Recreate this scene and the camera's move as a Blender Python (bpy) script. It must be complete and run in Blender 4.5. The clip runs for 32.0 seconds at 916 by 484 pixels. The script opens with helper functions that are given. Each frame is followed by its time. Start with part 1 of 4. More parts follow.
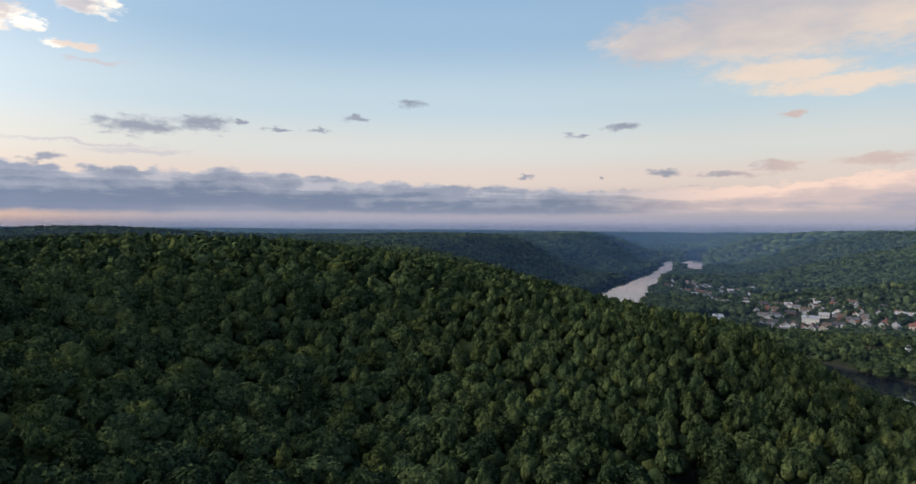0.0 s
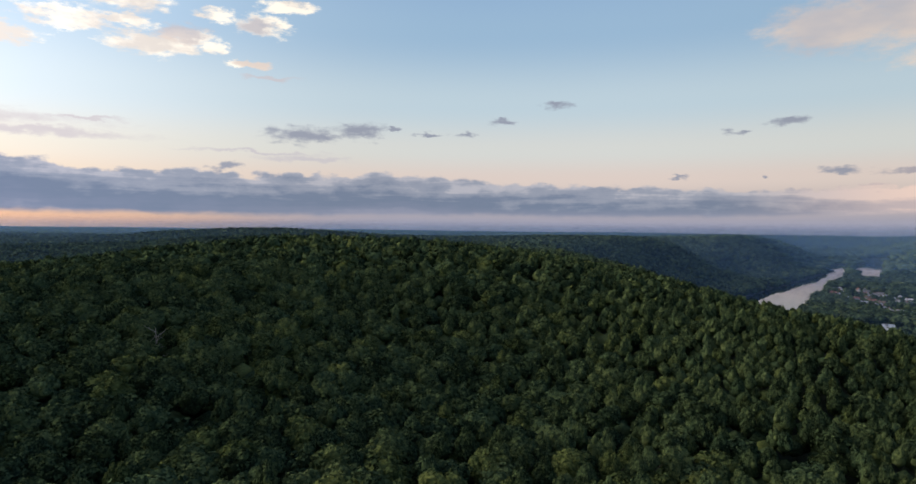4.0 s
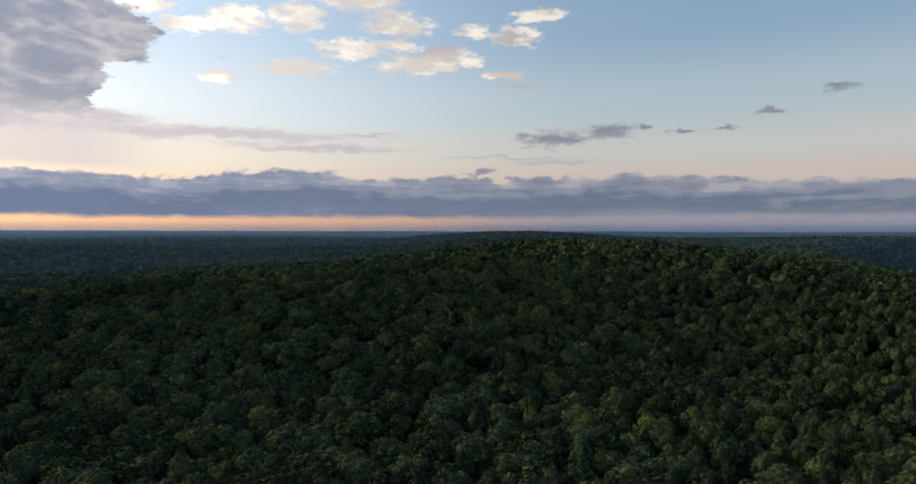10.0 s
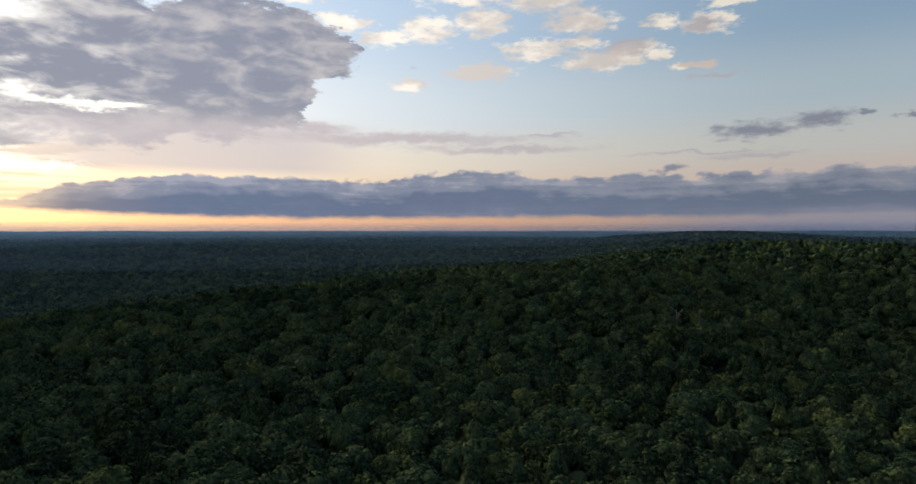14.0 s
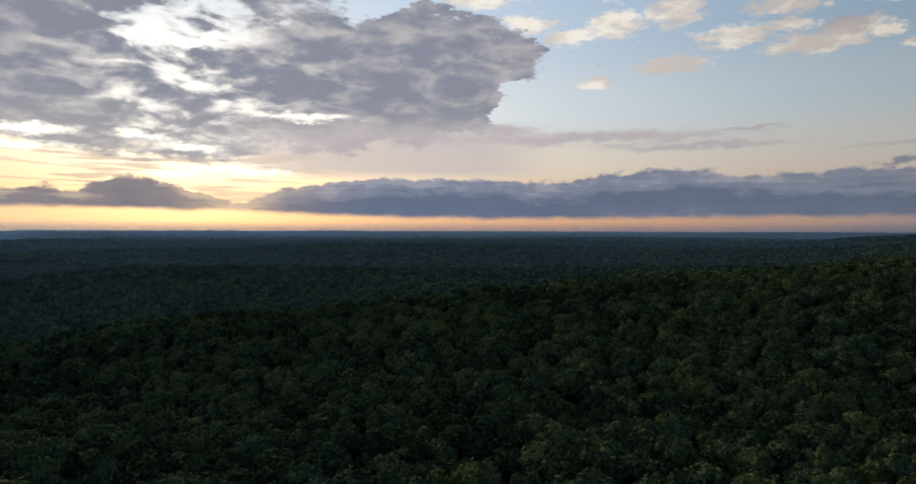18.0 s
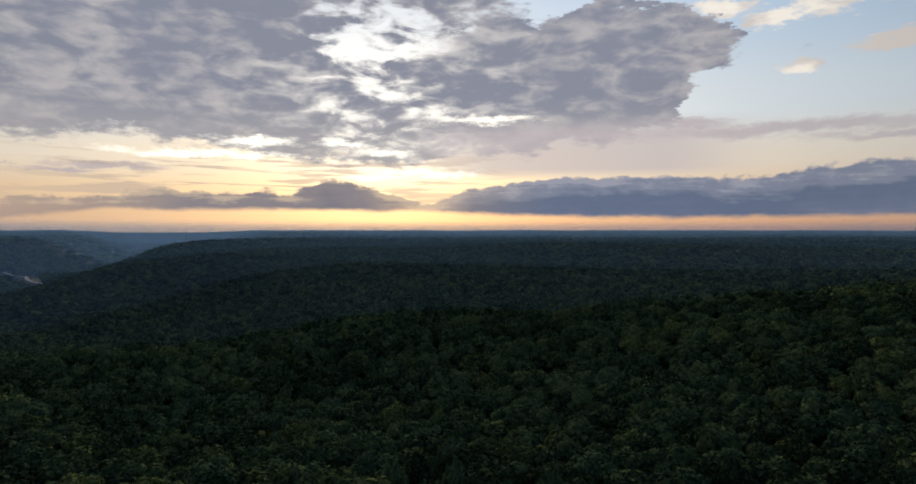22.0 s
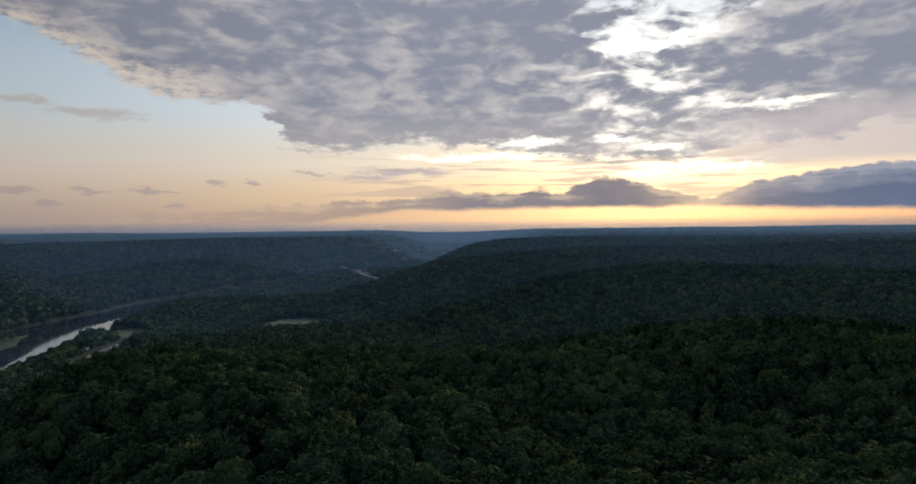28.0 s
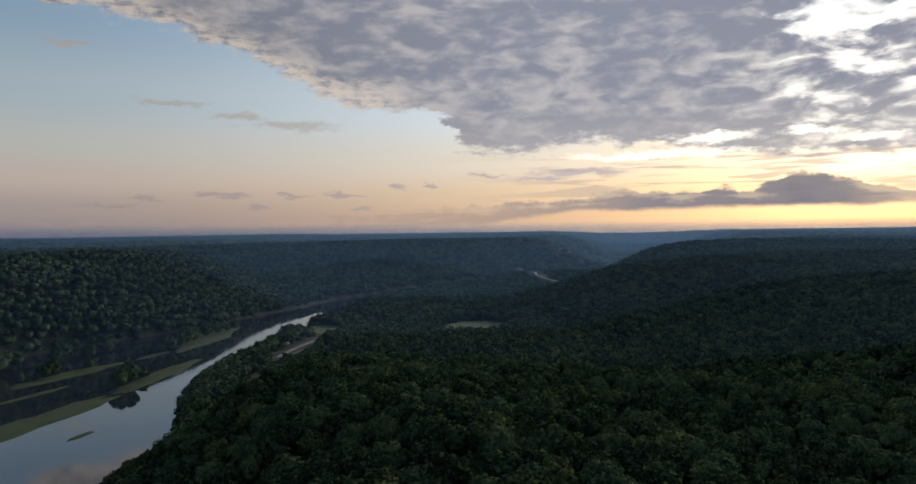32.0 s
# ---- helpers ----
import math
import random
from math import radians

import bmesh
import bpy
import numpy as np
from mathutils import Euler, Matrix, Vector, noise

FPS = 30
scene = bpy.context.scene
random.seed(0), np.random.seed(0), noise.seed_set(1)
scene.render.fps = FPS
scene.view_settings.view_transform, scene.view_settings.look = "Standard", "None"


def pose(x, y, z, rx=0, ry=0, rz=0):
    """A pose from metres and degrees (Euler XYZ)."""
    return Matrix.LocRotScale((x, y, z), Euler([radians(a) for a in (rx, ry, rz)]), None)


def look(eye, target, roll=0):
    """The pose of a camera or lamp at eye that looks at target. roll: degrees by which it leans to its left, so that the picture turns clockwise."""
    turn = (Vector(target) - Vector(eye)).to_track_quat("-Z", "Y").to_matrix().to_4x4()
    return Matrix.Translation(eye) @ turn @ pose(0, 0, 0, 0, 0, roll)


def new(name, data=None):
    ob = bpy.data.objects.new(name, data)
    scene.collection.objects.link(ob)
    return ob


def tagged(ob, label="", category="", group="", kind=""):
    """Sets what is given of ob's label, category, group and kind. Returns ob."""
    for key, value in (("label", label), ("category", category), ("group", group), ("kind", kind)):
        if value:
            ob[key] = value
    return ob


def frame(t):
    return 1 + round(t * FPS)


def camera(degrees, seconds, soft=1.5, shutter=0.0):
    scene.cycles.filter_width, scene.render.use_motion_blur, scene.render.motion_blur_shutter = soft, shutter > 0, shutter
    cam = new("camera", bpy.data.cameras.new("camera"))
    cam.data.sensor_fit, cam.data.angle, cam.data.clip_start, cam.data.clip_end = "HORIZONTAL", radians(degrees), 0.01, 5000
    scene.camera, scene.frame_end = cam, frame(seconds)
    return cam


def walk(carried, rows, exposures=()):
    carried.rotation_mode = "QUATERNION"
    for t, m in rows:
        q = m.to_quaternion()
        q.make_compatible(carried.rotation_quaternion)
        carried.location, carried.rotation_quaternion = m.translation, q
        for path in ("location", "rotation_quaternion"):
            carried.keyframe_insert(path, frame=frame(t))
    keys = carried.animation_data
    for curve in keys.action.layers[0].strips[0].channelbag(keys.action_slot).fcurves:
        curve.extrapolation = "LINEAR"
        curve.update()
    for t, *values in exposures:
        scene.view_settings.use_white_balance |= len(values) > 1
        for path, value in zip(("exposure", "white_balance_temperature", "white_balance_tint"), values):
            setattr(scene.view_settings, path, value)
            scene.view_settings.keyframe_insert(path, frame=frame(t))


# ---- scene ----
cam = camera(71.2, 32.0)
# seconds, x, y, z, heading to the left of north, tilt, roll
WAY = [
    (0, -10.43, 52.64, 95.43, 0.55, -1.13, 0.48), (1, -9.02, 45.83, 95.26, 3.81, -1.13, 0.39), (2, -8.09, 38.72, 95.25, 7.04, -1.11, 0.4),
    (3, -7.24, 31.43, 95.36, 10.24, -1.06, 0.51), (4, -6.05, 24.07, 95.56, 13.52, -1.05, 0.65), (5, -4.13, 16.74, 95.79, 16.93, -1.08, 0.72),
    (6, -1.1, 9.55, 96.02, 20.46, -1.09, 0.57), (7, 2.83, 2.54, 96.24, 24.09, -1.05, 0.24), (8, 7.15, -4.29, 96.46, 27.83, -1.01, 0.03),
    (9, 11.29, -10.95, 96.69, 31.66, -1.0, 0.04), (10, 14.73, -17.43, 96.96, 35.53, -1.03, 0.15), (11, 16.91, -23.73, 97.27, 39.46, -1.08, 0.23),
    (12, 17.55, -29.86, 97.61, 43.51, -1.1, 0.2), (13, 16.74, -35.86, 97.96, 47.65, -1.1, 0.09), (14, 14.6, -41.76, 98.25, 51.79, -1.08, 0.0),
    (15, 11.26, -47.57, 98.46, 55.91, -1.07, -0.01), (16, 6.85, -53.33, 98.55, 60.01, -1.07, 0.06), (17, 1.53, -59.07, 98.47, 64.08, -1.06, 0.15),
    (18, -4.28, -64.85, 98.28, 68.11, -1.07, 0.16), (19, -10.15, -70.73, 98.03, 72.15, -1.08, 0.13), (20, -15.61, -76.78, 97.77, 76.22, -1.09, 0.09),
    (21, -20.23, -83.05, 97.57, 80.27, -1.11, 0.05), (22, -23.59, -89.59, 97.46, 84.29, -1.13, 0.01), (23, -25.77, -96.37, 97.48, 88.29, -1.12, -0.06),
    (24, -27.14, -103.24, 97.61, 92.28, -1.08, -0.16), (25, -28.09, -110.1, 97.88, 96.3, -1.11, -0.28), (26, -29.02, -116.83, 98.26, 100.33, -1.19, -0.41),
    (27, -30.3, -123.29, 98.77, 104.34, -1.24, -0.55), (28, -32.25, -129.38, 99.36, 108.3, -1.24, -0.66), (29, -35.07, -135.01, 99.94, 112.19, -1.19, -0.63),
    (30, -38.94, -140.07, 100.41, 116.03, -1.13, -0.54), (31, -44.04, -144.49, 100.68, 119.86, -1.05, -0.55), (32, -50.57, -148.16, 100.63, 123.64, -0.99, -0.73),
]
# the lens opens a little away from the sun
EXPOSURE = [(0, 0.40), (6, 0.18), (10, -0.03), (14, -0.21), (19, -0.48), (25, -0.42), (32, -0.36)]
walk(cam, [(t, pose(x, y, z, 90 + tilt, 0, turn) @ pose(0, 0, 0, 0, 0, roll)) for t, x, y, z, turn, tilt, roll in WAY], EXPOSURE)

# ---- sky, sun and clouds ----
SUN_AZ, SUN_EL = 91.0, 9.5


def lin(r, g, b):
    """An 8-bit display colour as linear light."""
    f = lambda c: c / 12.92 if c <= 0.04045 else ((c + 0.055) / 1.055) ** 2.4
    return (f(r / 255), f(g / 255), f(b / 255), 1.0)


class Graph:
    """Short spelling for node graphs."""

    def __init__(self, tree):
        self.tree = tree
        self.n, self.l = tree.nodes, tree.links
        self.n.clear()

    def put(self, node, slot, value):
        if isinstance(value, bpy.types.NodeSocket):
            self.l.new(value, node.inputs[slot])
        elif value is not None:
            node.inputs[slot].default_value = value

    def math(self, op, a, b=None, c=None, clamp=False):
        node = self.n.new("ShaderNodeMath")
        node.operation, node.use_clamp = op, clamp
        for i, v in enumerate((a, b, c)):
            self.put(node, i, v)
        return node.outputs[0]

    def vec(self, op, a, b=None, out=0):
        node = self.n.new("ShaderNodeVectorMath")
        node.operation = op
        self.put(node, 0, a)
        self.put(node, 1, b)
        return node.outputs[out]

    def step(self, x, lo, hi):
        node = self.n.new("ShaderNodeMapRange")
        node.interpolation_type = "SMOOTHSTEP"
        for i, v in enumerate((x, lo, hi, 0.0, 1.0)):
            self.put(node, i, v)
        return node.outputs[0]

    def mix(self, f, a, b, blend="MIX"):
        node = self.n.new("ShaderNodeMix")
        node.data_type, node.blend_type = "RGBA", blend
        self.put(node, 0, f)
        self.put(node, 6, a)
        self.put(node, 7, b)
        return node.outputs[2]

    def ramp(self, x, stops, smooth=True):
        node = self.n.new("ShaderNodeValToRGB")
        r = node.color_ramp
        r.interpolation = "EASE" if smooth else "LINEAR"
        while len(r.elements) < len(stops):
            r.elements.new(1.0)
        for e, (p, c) in zip(r.elements, stops):
            e.position, e.color = p, (*c[:3], 1.0)
        self.put(node, 0, x)
        return node.outputs[0]

    def noise(self, v, scale, detail=6.0, rough=0.55, distortion=0.0, colour=False, dims="3D"):
        node = self.n.new("ShaderNodeTexNoise")
        node.noise_dimensions = dims
        self.put(node, "Vector", v)
        for k, q in (("Scale", scale), ("Detail", detail), ("Roughness", rough), ("Distortion", distortion)):
            node.inputs[k].default_value = q
        return node.outputs[1 if colour else 0]

    def xyz(self, x, y, z=0.0):
        node = self.n.new("ShaderNodeCombineXYZ")
        for i, v in enumerate((x, y, z)):
            self.put(node, i, v)
        return node.outputs[0]

    def split(self, v):
        node = self.n.new("ShaderNodeSeparateXYZ")
        self.put(node, 0, v)
        return node.outputs


def build_sky():
    world = bpy.data.worlds.new("evening_sky")
    world.use_nodes = True
    scene.world = world
    g = Graph(world.node_tree)
    way = g.n.new("ShaderNodeTexCoord").outputs["Generated"]
    x, y, z = g.split(way)
    deg = 180 / math.pi
    az = g.math("MULTIPLY", g.math("ARCTAN2", g.math("MULTIPLY", x, -1.0), y), deg)
    # the unseen back of the sky goes on from 180 to 360
    az = g.math("ADD", az, g.math("MULTIPLY", g.math("LESS_THAN", az, -90.0), 360.0))
    el = g.math("MULTIPLY", g.math("ARCSINE", g.math("MINIMUM", z, 1.0)), deg)
    q = g.xyz(az, el, 0.0)
    # distance from the sun along the horizon
    far = g.math("ABSOLUTE", g.math("SUBTRACT", az, SUN_AZ))
    warm = g.step(far, 75.0, 5.0)

    # clear sky
    up = g.math("DIVIDE", el, 45.0)
    e = lambda d: max(0.0, d / 45.0)
    sunny = g.ramp(up, [(0, lin(206, 180, 160)), (e(1.2), lin(212, 174, 146)), (e(3), lin(222, 190, 156)), (e(6), lin(228, 213, 194)), (e(10), lin(220, 226, 230)), (e(18), lin(196, 214, 232)), (e(26), lin(152, 180, 216)), (1, lin(70, 98, 150))])
    cool = g.ramp(up, [(0, lin(156, 152, 166)), (e(2), lin(188, 176, 178)), (e(4.5), lin(220, 203, 197)), (e(7), lin(212, 213, 211)), (e(11), lin(188, 206, 218)), (e(17), lin(152, 182, 210)), (e(23), lin(138, 170, 208)), (e(32), lin(100, 134, 184)), (1, lin(58, 84, 134))])
    pale = g.mix(g.step(far, 80.0, 15.0), cool, sunny)
    # the east is bluer
    east = g.ramp(up, [(0, lin(150, 160, 186)), (e(10), lin(150, 172, 206)), (e(25), lin(120, 152, 204)), (1, lin(56, 84, 140))])
    pale = g.mix(g.step(far, 122.0, 150.0), pale, east)
    # a band of orange under the clouds beside the sun
    glow_low = g.math("MULTIPLY", g.step(el, 2.6, 0.2), g.step(g.math("ABSOLUTE", g.math("SUBTRACT", az, 66.0)), 48.0, 8.0))
    pale = g.mix(g.math("MULTIPLY", glow_low, 0.85), pale, lin(224, 168, 132))
    air = g.n.new("ShaderNodeTexSky")
    air.sky_type, air.sun_disc = "NISHITA", False
    air.sun_elevation, air.sun_rotation = radians(SUN_EL), radians(-SUN_AZ)
    air.air_density, air.dust_density, air.ozone_density = 1.0, 2.0, 1.5
    nishita = g.mix(1.0, air.outputs[0], (0.1, 0.1, 0.1, 1), "MULTIPLY")
    sky = g.mix(0.15, pale, nishita)
    # brightness round the hidden sun
    d_sun = g.vec("LENGTH", g.vec("MULTIPLY", g.vec("SUBTRACT", q, (90.5, 11.0, 0)), (1 / 15, 1 / 10, 0)), out=1)
    sky = g.mix(g.math("MULTIPLY", g.step(d_sun, 1.0, 0.0), 0.95), sky, (1.12, 1.08, 1.0, 1))

    # noise shared by the clouds
    qn = g.vec("MULTIPLY", q, (0.30, 0.75, 1.0))
    n_edge = g.noise(qn, 1.0, 8.0, 0.6)
    n_soft = g.noise(qn, 0.35, 4.0, 0.5)
    jog = g.vec("MULTIPLY", g.vec("SUBTRACT", g.noise(qn, 1.4, 5.0, 0.62, colour=True), (0.5, 0.5, 0.5)), (3.6, 1.7, 0))
    qd = g.vec("ADD", q, jog)
    flat = g.math("MAXIMUM", z, 0.04)
    plane = g.xyz(g.math("DIVIDE", x, flat), g.math("DIVIDE", y, flat), 0.0)
    ebb = g.math("SUBTRACT", n_edge, 0.5)
    n_fine = g.noise(qn, 2.6, 6.0, 0.62)
    grit = g.math("SUBTRACT", n_fine, 0.5)
    big = g.vec("MULTIPLY", g.vec("SUBTRACT", g.noise(qn, 0.55, 6.0, 0.6, colour=True), (0.5, 0.5, 0.5)), (11.0, 5.0, 0))
    qb = g.vec("ADD", q, big)

    def blobs(rows, inner, outer, rough=0.8):
        best = None
        for a, b, ra, rb in rows:
            d = g.vec("LENGTH", g.vec("MULTIPLY", g.vec("SUBTRACT", qd, (a, b, 0)), (1 / ra, 1 / rb, 0)), out=1)
            best = d if best is None else g.math("MINIMUM", best, d)
        best = g.math("ADD", best, g.math("MULTIPLY", grit, rough))
        return g.step(best, outer, inner), best

    # high thin streaks
    STREAKS = [(57, 8.0, 15, 0.62), (48, 7.1, 9, 0.42), (64, 8.7, 3, 0.5), (31, 6.4, 6, 0.18), (44, 8.3, 3, 0.2), (113, 5.1, 5, 0.35), (116, 4.6, 3, 0.3), (30, 12.6, 2.2, 0.2), (27, 6.0, 4, 0.3)]
    m, _ = blobs(STREAKS, 0.2, 1.3)
    sky = g.mix(g.math("MULTIPLY", m, 0.85), sky, g.mix(warm, lin(190, 186, 192), lin(186, 172, 172)))

    # white puffs high above the ridge
    PUFFS = [(41, 17.6, 3.2, 1.1), (34.4, 17.2, 1.7, 0.6), (28.6, 18.3, 2.6, 0.6), (30.4, 16.7, 2.2, 0.9), (49.7, 13.7, 3.0, 0.7), (45.2, 15.5, 3.4, 0.9), (38.9, 14.4, 4.0, 0.9), (36.2, 15.2, 1.8, 0.6), (56.1, 12.6, 1.6, 0.6), (32.6, 13.4, 1.0, 0.4), (54.5, 17.2, 2.6, 1.2), (49.5, 17.9, 2.6, 1.2), (58.2, 16.4, 2.6, 0.8), (62, 17.6, 2.4, 0.7), (34.6, 14.6, 1.4, 0.6), (44, 19.6, 4.0, 1.2), (52, 20.4, 5.0, 1.4), (66, 19.8, 4.0, 0.8), (41, 15.9, 2.0, 0.5)]
    m, d = blobs(PUFFS, 0.55, 1.2, 1.7)
    m = g.math("MULTIPLY", m, g.step(n_edge, 0.30, 0.46))
    sky = g.mix(g.math("MULTIPLY", m, 0.95), sky, g.mix(g.step(g.math("ADD", n_soft, g.math("MULTIPLY", ebb, 0.6)), 0.42, 0.62), lin(214, 204, 196), lin(253, 243, 228)))

    # the large cloud over the river and its neighbours
    LARGE = [(-17, 15.8, 6.0, 2.2), (-25, 16.4, 11, 3.8), (-36, 17, 14, 4.2), (-30, 11.4, 7.0, 0.9), (-26, 12.6, 6, 1.0), (31, 16.6, 1.7, 0.9), (37, 15.4, 2.4, 0.8), (31.5, 13.6, 1.8, 0.3)]
    m, d = blobs(LARGE, 0.45, 1.12)
    shade = g.step(g.math("ADD", g.math("MULTIPLY", n_soft, 0.8), g.math("MULTIPLY", g.math("SUBTRACT", el, 12.0), 0.05)), 0.35, 0.72)
    sky = g.mix(g.math("MULTIPLY", m, 0.9), sky, g.mix(shade, lin(226, 206, 190), lin(182, 178, 184)))

    # small dark wisps
    WISPS = [(22.3, 8.7, 2.3, 0.75), (27.2, 8.1, 3.0, 0.8), (19.3, 8.9, 0.6, 0.22), (5.0, 10.9, 1.3, 0.35), (9.5, 9.6, 1.3, 0.28), (12.9, 8.3, 1.0, 0.3), (16, 8.5, 1.4, 0.2), (-13.4, 8.9, 1.4, 0.45), (-10, 8.3, 1.0, 0.25), (-17.4, 4.9, 1.5, 0.3), (-22.2, 4.8, 2.4, 0.35), (-26, 5.3, 1.9, 0.5), (-26.8, 9.3, 0.8, 0.3), (-32.8, 5.5, 3.0, 0.45), (33.5, 5.1, 1.4, 0.35), (-5.4, 4.6, 0.7, 0.18), (-12, 4.6, 0.4, 0.15)]
    m, d = blobs(WISPS, 0.3, 1.25, 1.9)
    sky = g.mix(g.math("MULTIPLY", m, 0.9), sky, g.mix(g.step(az, -18.0, -28.0), lin(138, 143, 160), lin(196, 176, 172)))
    EVENING = [(138.2, 9.2, 4.2, 0.5), (147.5, 10.6, 3.0, 0.35), (154.8, 14.5, 1.6, 0.3), (142.8, 3.2, 1.5, 0.3), (137.9, 3.2, 1.6, 0.22), (128.7, 4.0, 1.0, 0.3), (125.9, 4.2, 0.7, 0.25), (144.7, 3.4, 1.9, 0.28), (141, 2.1, 1.0, 0.25), (132.1, 2.2, 1.0, 0.25), (149.6, 2.9, 1.3, 0.28), (134, 3.2, 2.2, 0.16), (121, 4.9, 2.0, 0.2), (152, 2.3, 2.4, 0.2), (142, 9.9, 2.5, 0.3)]
    m, d = blobs(EVENING, 0.3, 1.2, 1.4)
    sky = g.mix(g.math("MULTIPLY", m, 0.72), sky, g.mix(g.step(el, 3.0, 9.5), lin(176, 160, 160), lin(186, 178, 172)))

    # the broken deck of cloud before the sun: red its lower edge, green its upper edge, blue its density
    pos = lambda a: (a - 50.0) / 150.0
    s = g.math("DIVIDE", g.math("SUBTRACT", g.split(qb)[0], 50.0), 150.0)
    h = lambda lo, hi, den: (lo / 40, hi / 40, den)
    deck = g.ramp(s, [(0, h(15, 14, 0)), (pos(60), h(14.6, 15.2, 0.2)), (pos(63), h(12.8, 17, 0.9)), (pos(66), h(8.6, 18.2, 1)), (pos(70), h(8.2, 18.8, 1)), (pos(74), h(7.4, 18.4, 1)), (pos(80), h(6.2, 16.9, 1)), (pos(88), h(5.6, 15.0, 0.9)), (pos(93), h(5.7, 13.6, 0.86)), (pos(97), h(5.9, 14.2, 0.88)), (pos(101), h(6.1, 19, 0.92)), (pos(105), h(6.6, 30, 1)), (pos(110), h(7.3, 38, 1)), (pos(120), h(7.2, 38, 1)), (pos(123.5), h(7.9, 38, 1)), (pos(126), h(10.4, 38, 1)), (pos(133), h(11.0, 38, 0.95)), (pos(140), h(13.6, 38, 0.92)), (pos(148), h(16.4, 38, 0.9)), (pos(158), h(18, 38, 0.85)), (pos(172), h(21, 36, 0.8)), (1.0, h(26, 30, 0.3))], smooth=False)
    lo, hi, den = g.split(deck)
    lo, hi = g.math("MULTIPLY", lo, 40.0), g.math("MULTIPLY", hi, 40.0)
    ed = g.split(qb)[1]
    ragged = g.math("ADD", ed, g.math("MULTIPLY", grit, 1.6))
    m = g.step(g.math("SUBTRACT", ragged, lo), -0.35, 0.55)
    # above its upper edge the deck breaks into puffs, and to the north it ends
    over = g.math("MULTIPLY", g.step(g.math("SUBTRACT", ragged, hi), -0.8, 1.4), g.math("ADD", 0.145, g.math("MULTIPLY", g.step(g.split(qb)[0], 84.0, 72.0), 0.4)))
    cells = g.noise(g.vec("MULTIPLY", q, (0.26, 0.62, 1.0)), 1.0, 5.0, 0.52, 0.45)
    mass = g.noise(g.vec("MULTIPLY", q, (0.085, 0.20, 1.0)), 1.0, 3.0, 0.5, 0.6)
    ripple = g.noise(g.vec("MULTIPLY", q, (0.62, 1.5, 1.0)), 1.0, 4.0, 0.5)
    body = g.math("ADD", g.math("ADD", g.math("MULTIPLY", cells, 0.56), g.math("MULTIPLY", ripple, 0.18)), g.math("MULTIPLY", mass, 0.26))
    near_sun = g.step(d_sun, 1.15, 0.15)
    bar = g.math("ADD", 0.24, g.math("MULTIPLY", near_sun, 0.20))
    cover = g.step(g.math("SUBTRACT", g.math("ADD", body, g.math("MULTIPLY", g.math("SUBTRACT", den, 0.9), 0.35)), over), g.math("SUBTRACT", bar, 0.06), g.math("ADD", bar, 0.075))
    m = g.math("MULTIPLY", m, cover)
    thick = g.step(body, 0.36, 0.57)
    ashen = g.mix(thick, lin(184, 179, 179), lin(133, 136, 150))
    # the broken southern rim is lit through
    rim = g.math("MULTIPLY", g.step(g.math("SUBTRACT", ragged, lo), 3.4, 0.2), g.math("MULTIPLY", g.step(az, 124.0, 132.0), g.step(n_fine, 0.36, 0.58)))
    ashen = g.mix(g.math("MULTIPLY", rim, 0.75), ashen, lin(232, 216, 198))
    ashen = g.mix(g.math("MULTIPLY", g.step(el, 12.0, 6.0), 0.55), ashen, lin(190, 182, 176))
    ashen = g.mix(g.math("MULTIPLY", near_sun, g.math("MULTIPLY", g.math("SUBTRACT", 1.0, thick), 0.75)), ashen, (1.0, 0.94, 0.84, 1))
    sky = g.mix(g.math("MULTIPLY", m, 0.97), sky, ashen)
    # veil under the deck's front
    veil = g.math("MULTIPLY", g.step(g.math("ABSOLUTE", g.math("SUBTRACT", az, 74.0)), 17.0, 7.0), g.math("MULTIPLY", g.step(el, 4.2, 5.4), g.step(el, 10.0, 8.2)))
    sky = g.mix(g.math("MULTIPLY", veil, 0.72), sky, lin(192, 181, 182))
    # thin layers, one over the other, between the deck and the horizon
    layer = g.noise(g.xyz(g.math("MULTIPLY", az, 0.11), g.math("MULTIPLY", el, 1.5), 3.0), 1.0, 4.0, 0.55, 0.2)
    span = g.math("MULTIPLY", g.step(g.math("ABSOLUTE", g.math("SUBTRACT", az, 100.0)), 26.0, 10.0), g.math("MULTIPLY", g.step(el, 1.4, 2.6), g.step(el, 7.6, 5.6)))
    sky = g.mix(g.math("MULTIPLY", g.math("MULTIPLY", span, g.step(layer, 0.50, 0.60)), 0.62), sky, lin(186, 168, 156))
    # gaps that burn through
    GAPS = [(91.0, 6.8, 2.8, 0.55), (101.8, 7.5, 4.2, 0.55), (94.5, 7.5, 2.6, 0.4), (82, 9.7, 5.0, 0.45), (87, 5.0, 5, 0.3), (106, 6.3, 8, 0.45), (92, 4.6, 3.0, 0.25)]
    m, d = blobs(GAPS, 0.15, 1.2, 1.5)
    sky = g.mix(g.math("MULTIPLY", m, 0.9), sky, (1.5, 1.4, 1.18, 1))

    # the long bank over the horizon: red its foot, green its crown, blue its density
    pos = lambda a: (a + 60.0) / 230.0
